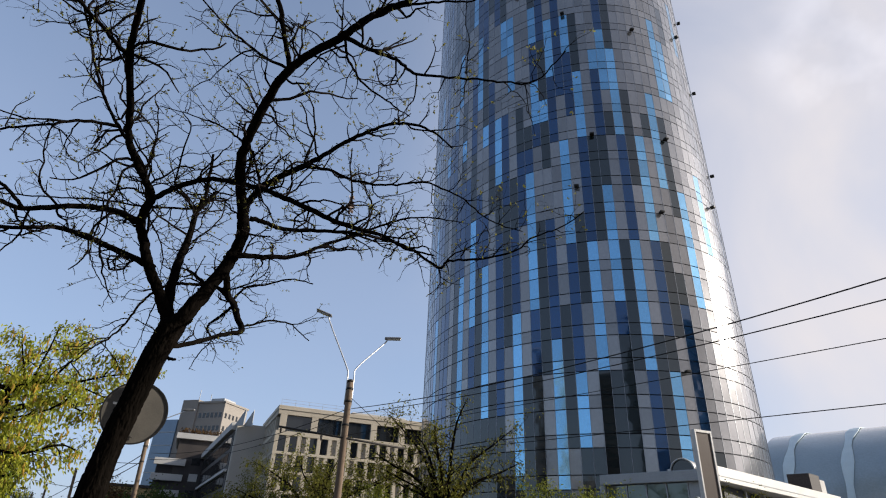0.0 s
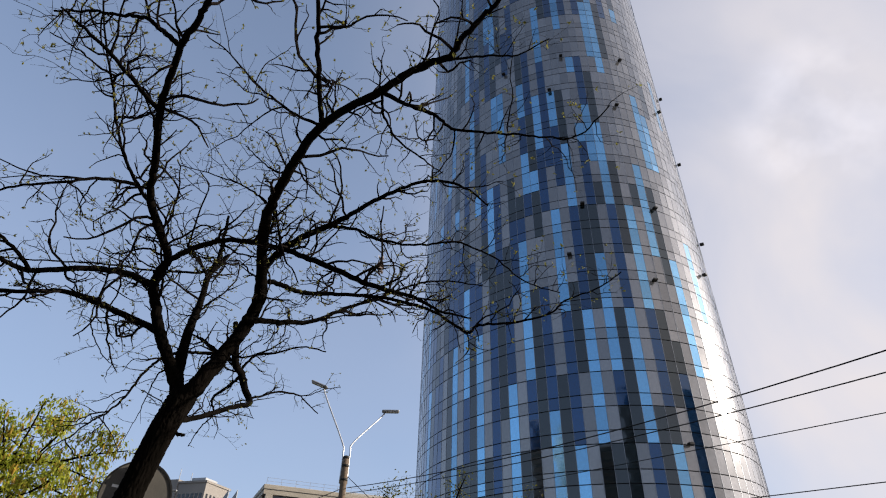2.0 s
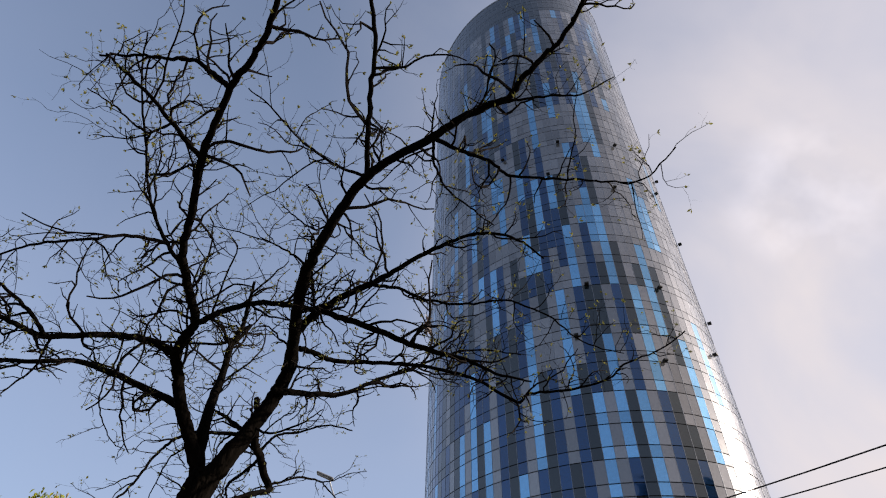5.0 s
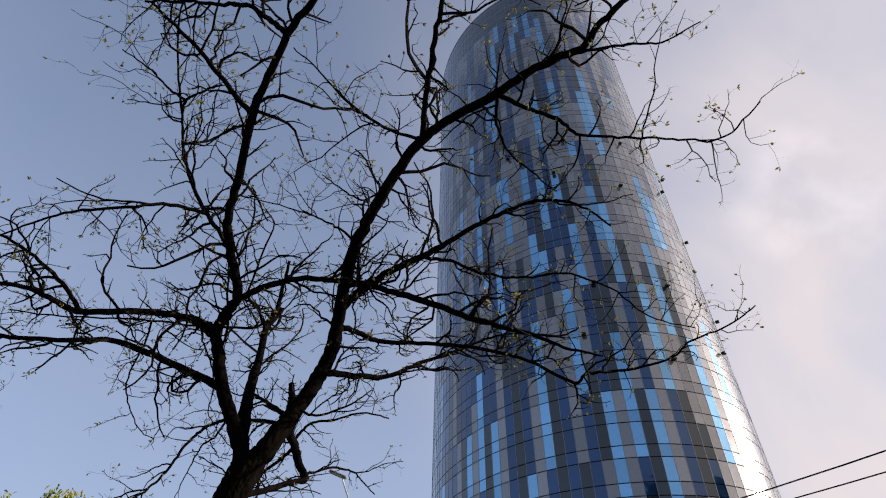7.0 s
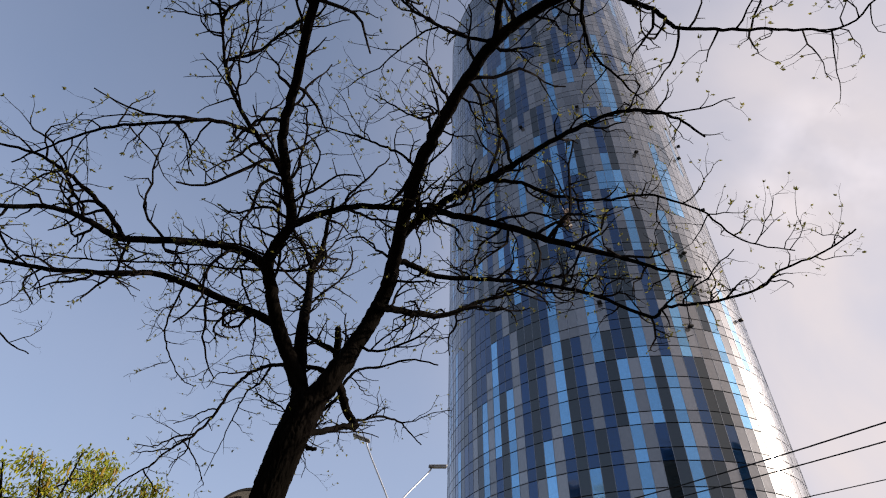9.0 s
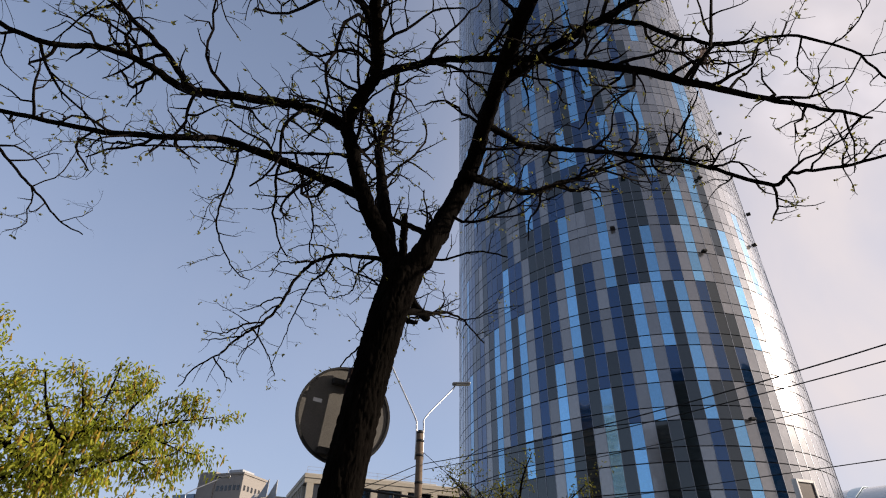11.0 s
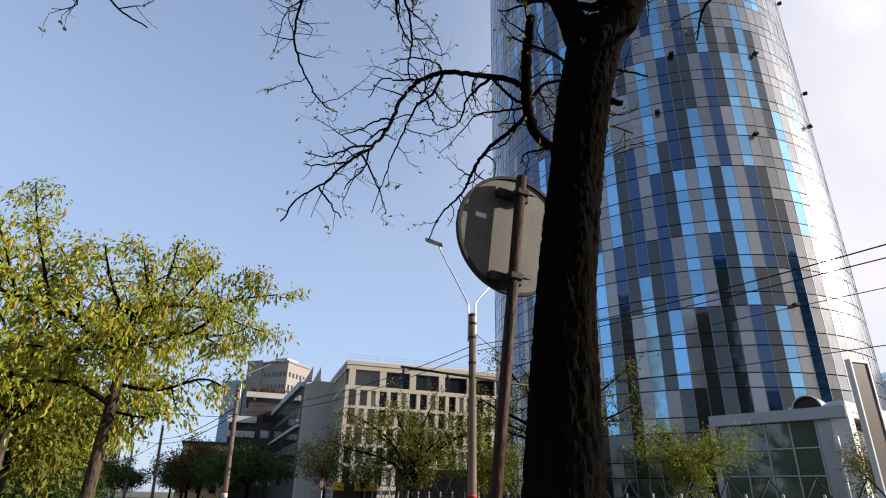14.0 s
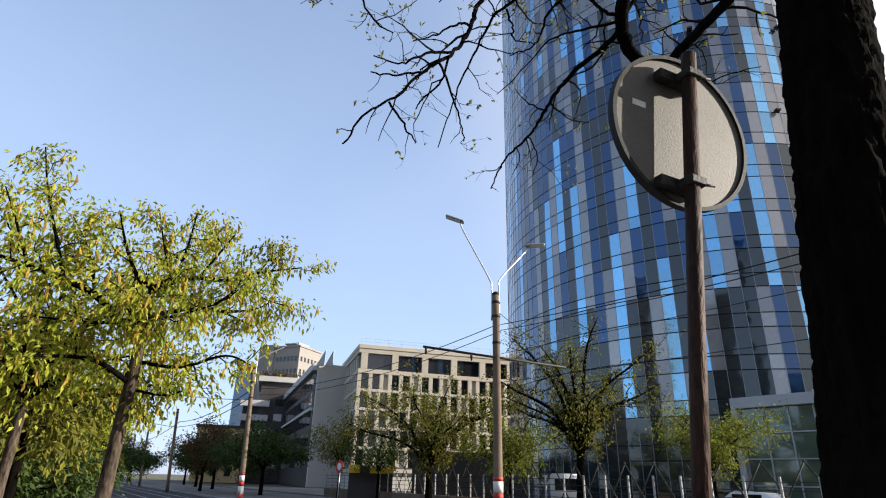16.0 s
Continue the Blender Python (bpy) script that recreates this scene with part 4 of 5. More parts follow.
def leafy_tree(name, label, at, fork, reach, height, trunk_r, leaf_mat, leaf_size, per_tip, seed, gap=0.4, twig=1.1, deep=2, lean=(0, 0), droop=0.5, catkins=0.0, group="", limbs_n=6, hang=0.0, scatter=0.22, boughs=(), stout=1.0):
    rng = random.Random(seed)
    tree = thing(name, label, "tree", Matrix.Translation(at), group)
    lines = grow(Vector((0, 0, -0.05)), fork, reach, height, trunk_r, rng, limbs_n, lean)
    if boughs:
        lines = lines[:1]
        for r0, r1, guide in boughs:
            line = curve_through([Vector(g) for g in guide], 6)
            lines.append((line, [1.2 * (r0 + (r1 - r0) * k / (len(line) - 1)) for k in range(len(line))]))
    for i, (line, radii) in enumerate(lines):
        v, f = [], []
        tube_data(line, radii, 12 if i == 0 else 6, v, f, True, 0.14, rng)
        # sunlit trunk and backlit limbs are told apart by bark colour
        put_mesh("trunk" if i == 0 else "limb", mesh_of("bough", v, f, M_BARK_SUNLIT if i == 0 and leaf_mat is M_LEAF else M_BARK_BACKLIT, True), tree)
    v, f, tips = [], [], []
    leafy_twigs(lines[1:], rng, (gap, gap * 0.62), (twig, twig * 0.42), (trunk_r * 0.12, trunk_r * 0.06), v, f, tips, stout=stout)
    tips += [(line[-k], line[-1] - line[-3]) for line, _ in lines[1:] for k in (1, 2, 3, 4)]
    put_mesh("twig_spray", mesh_of("twig_spray", v, f, M_TWIG_BACKLIT), tree, "", None, "stuff")
    v, f, cv, cf = [], [], [], []
    for p, way in tips:
        for _ in range(per_tip):
            q = p + Vector((rng.gauss(0, scatter), rng.gauss(0, scatter), rng.gauss(-hang, scatter * 0.8)))
            leaf_blade(q, way, leaf_size * rng.uniform(0.6, 1.3), leaf_size * rng.uniform(0.35, 0.6), rng, v, f, droop)
        if rng.random() < catkins:
            q = p + Vector((rng.gauss(0, scatter), rng.gauss(0, scatter), 0))
            n = rng.uniform(0.10, 0.24)
            tube_data([q, q + Vector((rng.gauss(0, 0.02), rng.gauss(0, 0.02), -n * 0.5)), q + Vector((rng.gauss(0, 0.03), rng.gauss(0, 0.03), -n))], [0.010, 0.026, 0.008], 5, cv, cf)
    put_mesh("foliage", mesh_of("foliage", v, f, leaf_mat), tree, "", None, "stuff")
    if cv:
        put_mesh("catkin_spray", mesh_of("catkin_spray", cv, cf, M_CATKIN), tree, "hanging yellow catkins", None, "stuff")
    return tree


# boughs of the leafy tree: radius at the fork, radius at the tip, line from its foot
BOUGHS = (
    (0.075, 0.02, ((-0.34, 0.21, 3.9), (-0.47, -0.02, 4.06), (-0.67, -0.42, 4.41), (-0.79, -0.93, 4.53), (-0.91, -1.46, 4.59), (-1.06, -2.11, 4.63))),
    (0.07, 0.012, ((-0.34, 0.21, 3.9), (-0.23, 0.26, 4.19), (-0.15, 0.19, 4.66), (-0.15, -0.11, 4.75), (-0.1, -0.52, 5.14), (-0.09, -0.82, 5.68))),
    (0.05, 0.012, ((-0.15, 0.19, 4.66), (0.01, 0.51, 4.9), (0.2, 0.85, 5.06), (0.47, 1.23, 5.11), (0.85, 1.69, 5.38), (1.45, 2.24, 5.62))),
    (0.045, 0.012, ((-0.25, 0.24, 4.14), (-0.22, 0.7, 4.38), (-0.17, 1.18, 4.58), (-0.01, 1.74, 4.69), (0.41, 2.36, 4.48))),
    (0.025, 0.01, ((0.01, 0.51, 4.9), (-0.14, 0.79, 5.78), (-0.32, 1.03, 6.57))),
    (0.022, 0.01, ((0.2, 0.85, 5.06), (0.6, 0.87, 5.56), (0.85, 0.87, 5.86))),
    (0.025, 0.01, ((-0.67, -0.42, 4.41), (-1.16, -0.41, 5.31), (-1.68, -0.45, 5.96))),
    (0.04, 0.012, ((-0.14, 0.2, 3.03), (-0.05, -0.61, 3.25), (-0.12, -1.36, 3.19), (-0.25, -1.92, 3.01))),
    (0.03, 0.01, ((-0.17, 0.25, 3.41), (0.47, 0.55, 3.35), (1.04, 0.93, 3.59), (1.42, 1.24, 3.44))),
    (0.02, 0.008, ((-0.13, 0.21, 2.95), (0.57, 0.22, 2.84), (1.0, 0.22, 2.92))),
    (0.05, 0.012, ((-0.34, 0.21, 3.9), (-0.97, 0.77, 4.39), (-1.75, 1.41, 5.09), (-2.34, 1.94, 5.82))),
    (0.05, 0.012, ((-0.34, 0.21, 3.9), (0.19, -0.33, 3.92), (0.72, -0.94, 4.07), (1.18, -1.32, 4.25))),
    (0.03, 0.01, ((-0.97, 0.77, 4.39), (-0.86, 1.77, 4.82), (-0.61, 2.54, 5.34))),
    (0.03, 0.01, ((0.19, -0.33, 3.92), (1.02, -0.32, 3.96), (1.61, -0.17, 4.14))),
    (0.03, 0.01, ((0.19, -0.33, 3.92), (0.18, -1.13, 3.71), (0.15, -1.86, 3.61))),
    (0.018, 0.008, ((0.85, 1.69, 5.38), (1.08, 1.66, 5.66), (1.2, 1.56, 5.88))),
    (0.022, 0.009, ((-0.05, 0.45, 4.86), (0.09, 0.01, 5.44), (0.12, -0.26, 5.94))),
    (0.02, 0.008, ((0.47, 1.23, 5.11), (0.95, 1.89, 4.89), (1.33, 2.3, 4.8))),
    (0.02, 0.008, ((-0.01, 1.74, 4.69), (0.24, 2.48, 4.9), (0.5, 2.9, 5.28))),
    (0.02, 0.008, ((1.61, -0.17, 4.14), (1.8, -0.01, 4.4), (1.85, 0.08, 4.7))),
    (0.025, 0.008, ((-2.34, 1.94, 5.82), (-2.02, 2.59, 6.57), (-1.51, 3.22, 7.06))),
    (0.03, 0.008, ((-0.79, -0.93, 4.53), (-1.19, -0.98, 5.29), (-1.62, -1.09, 6.26), (-1.81, -1.21, 7.01))),
    (0.025, 0.008, ((-0.91, -1.46, 4.59), (-0.88, -1.8, 5.1), (-0.94, -2.1, 5.63))),
)
leafy_tree("street_tree", "spring tree with bright yellow-green leaves and hanging catkins", (-11.55, 10.80, 0), 4.1, 3.3, 5.7, 0.115, M_LEAF, 0.098, 9, 4, 0.20, 0.5, 2, (-0.15, 0.22), 1.0, 0.34, "trees along the footway", 10, 0.06, 0.11, BOUGHS, 0.075)
leafy_tree("street_tree", "spring tree with yellow-green leaves in the row along the footway", (-14.95, 11.6, 0), 3.0, 3.4, 6.6, 0.11, M_LEAF, 0.13, 6, 9, 0.26, 0.9, 2, (-0.1, 0.1), 0.9, 0.25, "trees along the footway", 9, 0.15, 0.18)
for i, (x, y, h) in enumerate(((-18.0, 14.0, 5.0), (-27.5, 21.6, 6.5), (-24.0, 13.5, 7.0), (-38.0, 31.0, 6.5), (-52.0, 44.5, 7.0))):
    leafy_tree("street_tree", "dense spring tree in the row beside the road", (x, y, 0), 2.4, 3.4, h, 0.14, M_LEAF if i % 2 else M_LEAF_DIM, 0.22, 9, 30 + i, 0.34, 1.1, 2, (0, 0), 0.7, 0.0, "trees along the footway", 7, 0.2, 0.3)
leafy_tree("street_tree", "small tree with sparse olive leaves beside the fence", (-18.6, 43.0, 0), 2.6, 6.4, 8.6, 0.25, M_LEAF_DIM, 0.21, 5, 51, 0.38, 1.5, 2, (0, 0), 0.6, 0.0, "trees before the tower", 12, 0.05, 0.2)
leafy_tree("street_tree", "taller open tree with sparse olive leaves before the tower", (-7.8, 37.5, 0), 3.2, 5.6, 11.0, 0.27, M_LEAF_DIM, 0.19, 3, 52, 0.36, 1.4, 2, (0.1, 0), 0.6, 0.0, "trees before the tower", 14, 0.05, 0.16)
leafy_tree("street_tree", "small tree with fresh green leaves before the glass pavilion", (-0.8, 42.8, 0), 2.6, 3.8, 6.4, 0.12, M_LEAF_MID, 0.20, 7, 53, 0.32, 1.3, 2, (0, 0), 0.6, 0.0, "trees before the tower", 9, 0.05, 0.26)
leafy_tree("street_tree", "small tree with fresh green leaves beside the totem", (9.6, 43.6, 0), 2.4, 2.6, 5.6, 0.10, M_LEAF_DIM, 0.16, 8, 54, 0.34, 1.2, 2, (0, 0), 0.6, 0.0, "trees before the tower", 7, 0.05, 0.26)
leafy_tree("street_tree", "slender tree with thin olive leaves before the pale facade", (-30.4, 51.8, 0), 2.6, 2.8, 7.6, 0.13, M_LEAF_DIM, 0.2, 7, 55, 0.36, 1.3, 2, (0, 0), 0.6, 0.0, "trees before the tower", 7, 0.05, 0.3)
leafy_tree("street_tree", "small dark tree beside the yellow kiosk", (-24.8, 48.0, 0), 2.2, 2.6, 5.4, 0.12, M_LEAF_DARK, 0.2, 9, 56, 0.36, 1.2, 2, (0, 0), 0.6, 0.0, "trees before the tower", 7, 0.05, 0.3)
leafy_tree("street_tree", "small tree with fresh leaves before the tower's foot", (-12.6, 41.5, 0), 2.2, 3.0, 5.6, 0.11, M_LEAF_MID, 0.20, 7, 58, 0.34, 1.2, 2, (0, 0), 0.6, 0.0, "trees before the tower", 8, 0.05, 0.26)
leafy_tree("street_tree", "russet-leaved tree beside the dark office block", (-51.5, 59.0, 0), 2.2, 3.0, 7.4, 0.18, M_LEAF_RUST, 0.30, 9, 61, 0.5, 1.5, 2, (0, 0), 0.6, 0.0, "trees far down the street", 8, 0.1, 0.45)
for i, (x, y, h) in enumerate(((-40.0, 54.0, 5.6), (-45.0, 57.5, 6.4), (-57.0, 67.5, 7.0), (-68.0, 77.0, 6.6), (-82.0, 90.0, 6.8), (-60.0, 52.0, 4.2), (-72.0, 66.0, 4.6), (-88.0, 84.0, 5.0), (-100.0, 98.0, 5.6), (-92.0, 76.0, 5.0))):
    leafy_tree("street_tree", "dark leafy tree far down the street", (x, y, 0), 2.4, 4.0, h, 0.2, M_LEAF_DARK, 0.36, 8, 70 + i, 0.5, 1.5, 2, (0, 0), 0.6, 0.0, "trees far down the street", 8, 0.1, 0.45)
for i, (s, c, h) in enumerate(((150, -8, 10.0), (165, 2, 9.0), (172, 11, 11.0), (190, -2, 11.0), (205, 8, 12.0), (215, 20, 13.0), (140, -16, 9.0), (128, -22, 9.0))):
    leafy_tree("street_tree", "hazy green tree at the end of the street", street(s, c), 2.4, 5.5, h, 0.22, M_LEAF_MID, 0.6, 7, 140 + i, 0.6, 1.8, 2, (0, 0), 0.6, 0.0, "trees far down the street", 8, 0.1, 0.6)
for i, (s, c, h) in enumerate(((24, -4.5, 3.0), (31, -3.5, 3.4), (40, -5.0, 4.0), (50, -3.0, 4.2), (64, -4.0, 4.5), (80, -2.0, 5.0))):
    leafy_tree("shrub", "dense dark green shrub behind the footway", street(s, c, -0.15), 0.5, 2.6, h, 0.09, M_LEAF_DARK, 0.2, 10, 90 + i, 0.3, 1.0, 2, (0, 0), 0.4, 0.0, "shrubs behind the footway", 9, 0.1, 0.3)
for i, (x, y, h) in enumerate(((-22.0, 16.3, 2.8), (-26.5, 18.0, 3.4), (-31.0, 25.5, 3.4), (-35.0, 27.0, 3.8), (-43.0, 37.5, 4.0), (-50.0, 42.0, 4.2), (-62.0, 54.0, 4.6))):
    leafy_tree("shrub", "dense dark green shrub behind the footway", (x, y, -0.05), 0.5, 2.8, h, 0.09, M_LEAF_DARK, 0.22, 10, 110 + i, 0.3, 1.0, 2, (0, 0), 0.4, 0.0, "shrubs behind the footway", 9, 0.1, 0.3)


# ---- lamp and wire poles ----
def lamp_head(parent, at, turn, tilt):
    head = box_part("lamp_head", (-0.14, -0.02, -0.05, 0.14, 0.78, 0.045), M_LAMP_BODY, parent, "grey cast lamp housing", 0.035)
    head.matrix_basis = Matrix.Translation(at) @ Matrix.Rotation(turn, 4, 'Z') @ Matrix.Rotation(tilt, 4, 'X')
    box_part("lens", (-0.11, 0.16, -0.065, 0.11, 0.74, -0.045), M_LAMP_GLASS, head, "pale lamp lens", 0.006)


def concrete_pole(label, at, height, arms, group="poles along the street", bands=True):
    pole = thing("lamp_pole", label, "pole", Matrix.Translation(at), group)
    tube_part("shaft", [(0, 0, -0.1), (0, 0, 1.0), (0, 0, height * 0.5), (0, 0, height - 0.9), (0, 0, height)], [0.17, 0.165, 0.15, 0.135, 0.13], 16, M_CONCRETE, pole, "worn ochre-grey concrete shaft")
    tube_part("cap", [(0, 0, height - 0.02), (0, 0, height + 0.08), (0, 0, height + 0.12)], [0.14, 0.14, 0.05], 12, M_IRON, pole)
    for z in (height - 0.9, height - 0.35, height - 1.9):
        tube_part("band", [(0, 0, z), (0, 0, z + 0.09)], 0.152, 14, M_IRON, pole, "dark iron clamp band")
    if bands:
        for z, mat in ((0.15, M_RED_BAND), (0.62, M_WHITE_BAND), (1.09, M_RED_BAND), (1.36, M_WHITE_BAND), (1.72, M_RED_BAND)):
            tube_part("painted_band", [(0, 0, z), (0, 0, z + (0.46 if z < 1.0 else 0.26 if z < 1.2 else 0.34 if z < 1.5 else 0.12))], 0.172, 16, mat, pole)
    for tip, turn, tilt in arms:
        tip = Vector(tip)
        side = Vector((tip.x, tip.y, 0)).normalized() * 0.16
        line = curve_through([side + Vector((0, 0, height - 1.0)), side + Vector((0, 0, height + 0.25)), side * 1.8 + Vector((0, 0, height + 0.75)), tip * 0.93 + Vector((side.x, side.y, height * 0.07 - 0.02)), tip], 5)
        arm = tube_part("arm", line, 0.034, 8, M_GALV, pole, "bare galvanised lamp arm")
        lamp_head(arm, tip, turn, tilt)
    return pole


def aim_turn(d):
    return math.atan2(-d[0], d[1])


POLE = Vector((-8.9, 24.07, 0))
first_pole = concrete_pole("concrete tram pole with twin lamps and red and white base", POLE, 8.3,
                           (((-1.25, -0.2, 11.42), aim_turn((-0.83, -0.28)), 0.35), ((0.95, 1.35, 10.75), aim_turn((0.85, 0.3)), 0.05)))
line_a, line_b = Vector((-11.2, 22.55, 6.1)) - POLE, Vector((-6.6, 25.4, 5.68)) - POLE
tube_part("cross_arm", [line_a, line_b], 0.045, 8, M_IRON, first_pole, "dark iron cross arm for the wires")
for k in (0.02, 0.33):
    p = line_a.lerp(line_b, k)
    tube_part("insulator", [p + Vector((0, 0, 0.04)), p + Vector((0, 0, -0.1)), p + Vector((0, 0, -0.26))], [0.03, 0.05, 0.025], 8, M_IRON, first_pole)
tube_part("guy_wire", [Vector((0.1, 0.1, 7.6)), line_b + Vector((0, 0, 0.03))], 0.012, 5, M_CABLE, first_pole)
concrete_pole("leaning concrete pole with a single lamp, red and white base", (-28.2, 35.7, 0), 8.3, (((1.5, 1.2, 10.1), aim_turn((0.8, 0.4)), 0.05),)).matrix_basis = Matrix.Translation((-28.2, 35.7, 0)) @ Matrix.Rotation(radians(-2.4), 4, 'Y')
for x, y, tilt in ((-52.7, 55.5, -4), (-75.9, 74.4, -3), (-95.2, 90.4, -3), (-118.0, 110.0, 0), (-62.0, 52.5, -2)):
    p = concrete_pole("concrete wire pole far down the street", (x, y, 0), 8.3, (), bands=False)
    p.matrix_basis = Matrix.Translation((x, y, 0)) @ Matrix.Rotation(radians(tilt), 4, 'Y')
concrete_pole("concrete tram pole beside the road", (12.6, 7.6, 0), 8.0, ())


def wire(a, b, sag, r=0.014, n=16, label="black overhead cable sagging between poles"):
    a, b = Vector(a), Vector(b)
    v, f = [], []
    tube_data([a.lerp(b, k / n) - Vector((0, 0, sag * 4 * (k / n) * (1 - k / n))) for k in range(n + 1)], [r] * (n + 1), 5, v, f)
    return put_mesh("overhead_cable", mesh_of("overhead_cable", v, f, M_CABLE), None, label, None, "", "cable")


P0, P1, P2 = POLE, Vector((12.6, 7.6, 0)), Vector((-28.4, 35.7, 0))
wire(P0 + Vector((0.15, 0.1, 7.15)), P1 + Vector((0, 0, 7.15)), 0.62, 0.016)
wire(P0 + Vector((0.15, 0.1, 6.93)), P1 + Vector((0, 0, 6.5)), 0.45, 0.014)
wire(P0 + Vector((0.15, 0.1, 6.05)), P1 + Vector((0, 0, 5.42)), 0.06, 0.010, 16, "thin overhead wire between poles")
wire(P0 + Vector((0.15, 0.1, 5.02)), P1 + Vector((0, 0, 4.2)), 0.04, 0.010, 16, "thin overhead wire between poles")
wire(P0 + Vector((-0.15, 0.1, 7.1)), P2 + Vector((0.5, 0, 7.0)), 0.6, 0.016)
wire(P0 + Vector((-0.15, 0.1, 6.8)), P2 + Vector((0.5, 0, 6.6)), 0.6, 0.015)
wire(P2 + Vector((0, 0, 7.0)), (-52.7, 55.5, 7.0), 0.5, 0.03)
wire(P2 + Vector((0, 0, 6.5)), (-52.7, 55.5, 6.5), 0.5, 0.03)
wire((-52.7, 55.5, 7.0), (-95.2, 90.4, 7.0), 0.6, 0.035)
wire((-52.7, 55.5, 6.4), street(62, 3.0, 6.6), 0.2, 0.025, 10, "span wire across the road")
wire(P2 + Vector((0, 0, 6.3)), street(44, 3.0, 6.4), 0.2, 0.022, 10, "span wire across the road")


# ---- office blocks ----
def frame_at(corner, along):
    """x along the front, y into the block, z up."""
    u = Vector((along[0], along[1], 0)).normalized()
    n = Vector((-u.y, u.x, 0))
    return Matrix(((u.x, n.x, 0, corner[0]), (u.y, n.y, 0, corner[1]), (0, 0, 1, 0), (0, 0, 0, 1)))


def shared_box(name, w, d, h, mat, bevel=0.0):
    bm = bmesh.new()
    box(bm, 0, 0, 0, w, d, h, bevel)
    me = bpy.data.meshes.new(name)
    bm.to_mesh(me)
    bm.free()
    me.materials.append(mat)
    return me


def put_box(name, me, parent, x, y, z, turn=0.0):
    return put_mesh(name, me, parent, "", Matrix.Translation((x, y, z)) @ Matrix.Rotation(turn, 4, 'Z'))


# pale block with a deep top storey and staggered tall windows
beige = thing("office_building", "cream stone office block with deep dark top windows", "building", frame_at((-49.9, 90.2), (0.80, 0.60)) @ Matrix.Scale(1.19, 4))
W, D, TOP = 31.0, 17.0, 19.4
box_part("body", (0.45, 0.45, 0, W - 0.45, D, TOP - 0.6), M_BEIGE_SIDE, beige, "recessed wall behind the stone frame")
box_part("roof", (-0.1, -0.1, TOP - 0.62, W, D, TOP), M_BEIGE, beige, "projecting cream roof slab", 0.05)
for z, h in ((18.15, 0.63), (15.3, 0.6), (12.75, 0.38), (10.2, 0.38), (7.65, 0.38), (5.1, 0.38), (2.2, 0.5)):
    box_part("stone_band", (0, 0, z, W, 0.5, z + h), M_BEIGE, beige, "", 0.02)
    box_part("stone_band", (0, 0.5, z, 0.5, D, z + h), M_BEIGE, beige, "", 0.02)
wide_pier = shared_box("stone_pier", 0.95, 0.5, 2.25, M_BEIGE, 0.02)
big_pane = shared_box("window", 3.5, 0.05, 2.25, M_WINDOW)
for k in range(7):
    put_box("stone_pier", wide_pier, beige, 0.35 + k * 4.5, -0.003, 15.9)
    if k < 6:
        put_box("window", big_pane, beige, 1.32 + k * 4.5, 0.38, 15.9)
slim = shared_box("stone_pier", 0.55, 0.44, 2.17, M_BEIGE, 0.02)
tall_pane = shared_box("window", 1.0, 0.05, 2.17, M_WINDOW)
rng = random.Random(12)
for row, z in enumerate((13.13, 10.58, 8.03, 5.48, 2.90)):
    x = 0.0
    k = 0
    while x < W - 2.2:
        put_box("stone_pier", slim, beige, x, 0.03, z)
        gap_w = (1.05, 1.05, 0.7)[(k + row) % 3]
        if (k + row) % 3 < 2:
            put_box("window", tall_pane, beige, x + 0.56, 0.36, z)
        x += 0.55 + gap_w
        k += 1
for row, z in enumerate((15.9, 13.13, 10.58, 8.03, 5.48, 2.90)):
    y = 0.6
    while y < D - 1.5:
        put_mesh("window", tall_pane, beige, "", Matrix.Translation((0.36, y + 1.0, z)) @ Matrix.Rotation(-math.pi / 2, 4, 'Z'))
        put_mesh("stone_pier", slim, beige, "", Matrix.Translation((0.03, y + 1.75, z)) @ Matrix.Rotation(-math.pi / 2, 4, 'Z'))
        y += 1.85
box_part("roof_plant", (12, 5, TOP, 21, 10, TOP + 1.3), M_WHITE_CLAD, beige, "pale plant room on the roof", 0.05)
for k in range(16):
    box_part("rail_post", (0.2 + k * 2.0, 0.2, TOP, 0.24 + k * 2.0, 0.24, TOP + 0.9), M_GALV, beige)
for z in (0.45, 0.88):
    box_part("roof_rail", (0.2, 0.2, TOP + z, W - 0.3, 0.23, TOP + z + 0.03), M_GALV, beige)

# grey block with a blank end wall and a long dark flank
grey = thing("office_building", "grey rendered block with a blank end wall and dark glazed flank", "building", frame_at((-63.5, 99.7), (0.763, 0.647)))
box_part("body", (0, 0, 0, 22, 56, 22.0), M_BEIGE_SIDE, grey, "smooth grey-beige render", 0.06)
box_part("roof_slab", (-0.9, 1.2, 20.9, 0.0, 56, 22.3), M_WHITE_CLAD, grey, "pale projecting eaves", 0.04)
box_part("flank_cladding", (-0.10, 1.2, 0, -0.004, 56, 20.9), M_DARK_CLAD, grey, "dark glazed cladding")
for z in (3.5, 7.2, 10.9, 14.6, 17.8):
    for k in range(9):
        box_part("window", (-0.16, 3.2 + k * 5.8, z, -0.104, 8.2 + k * 5.8, z + 2.3), M_WINDOW, grey)
box_part("ledge", (-0.7, 1.2, 13.4, -0.165, 56, 13.9), M_WHITE_CLAD, grey)
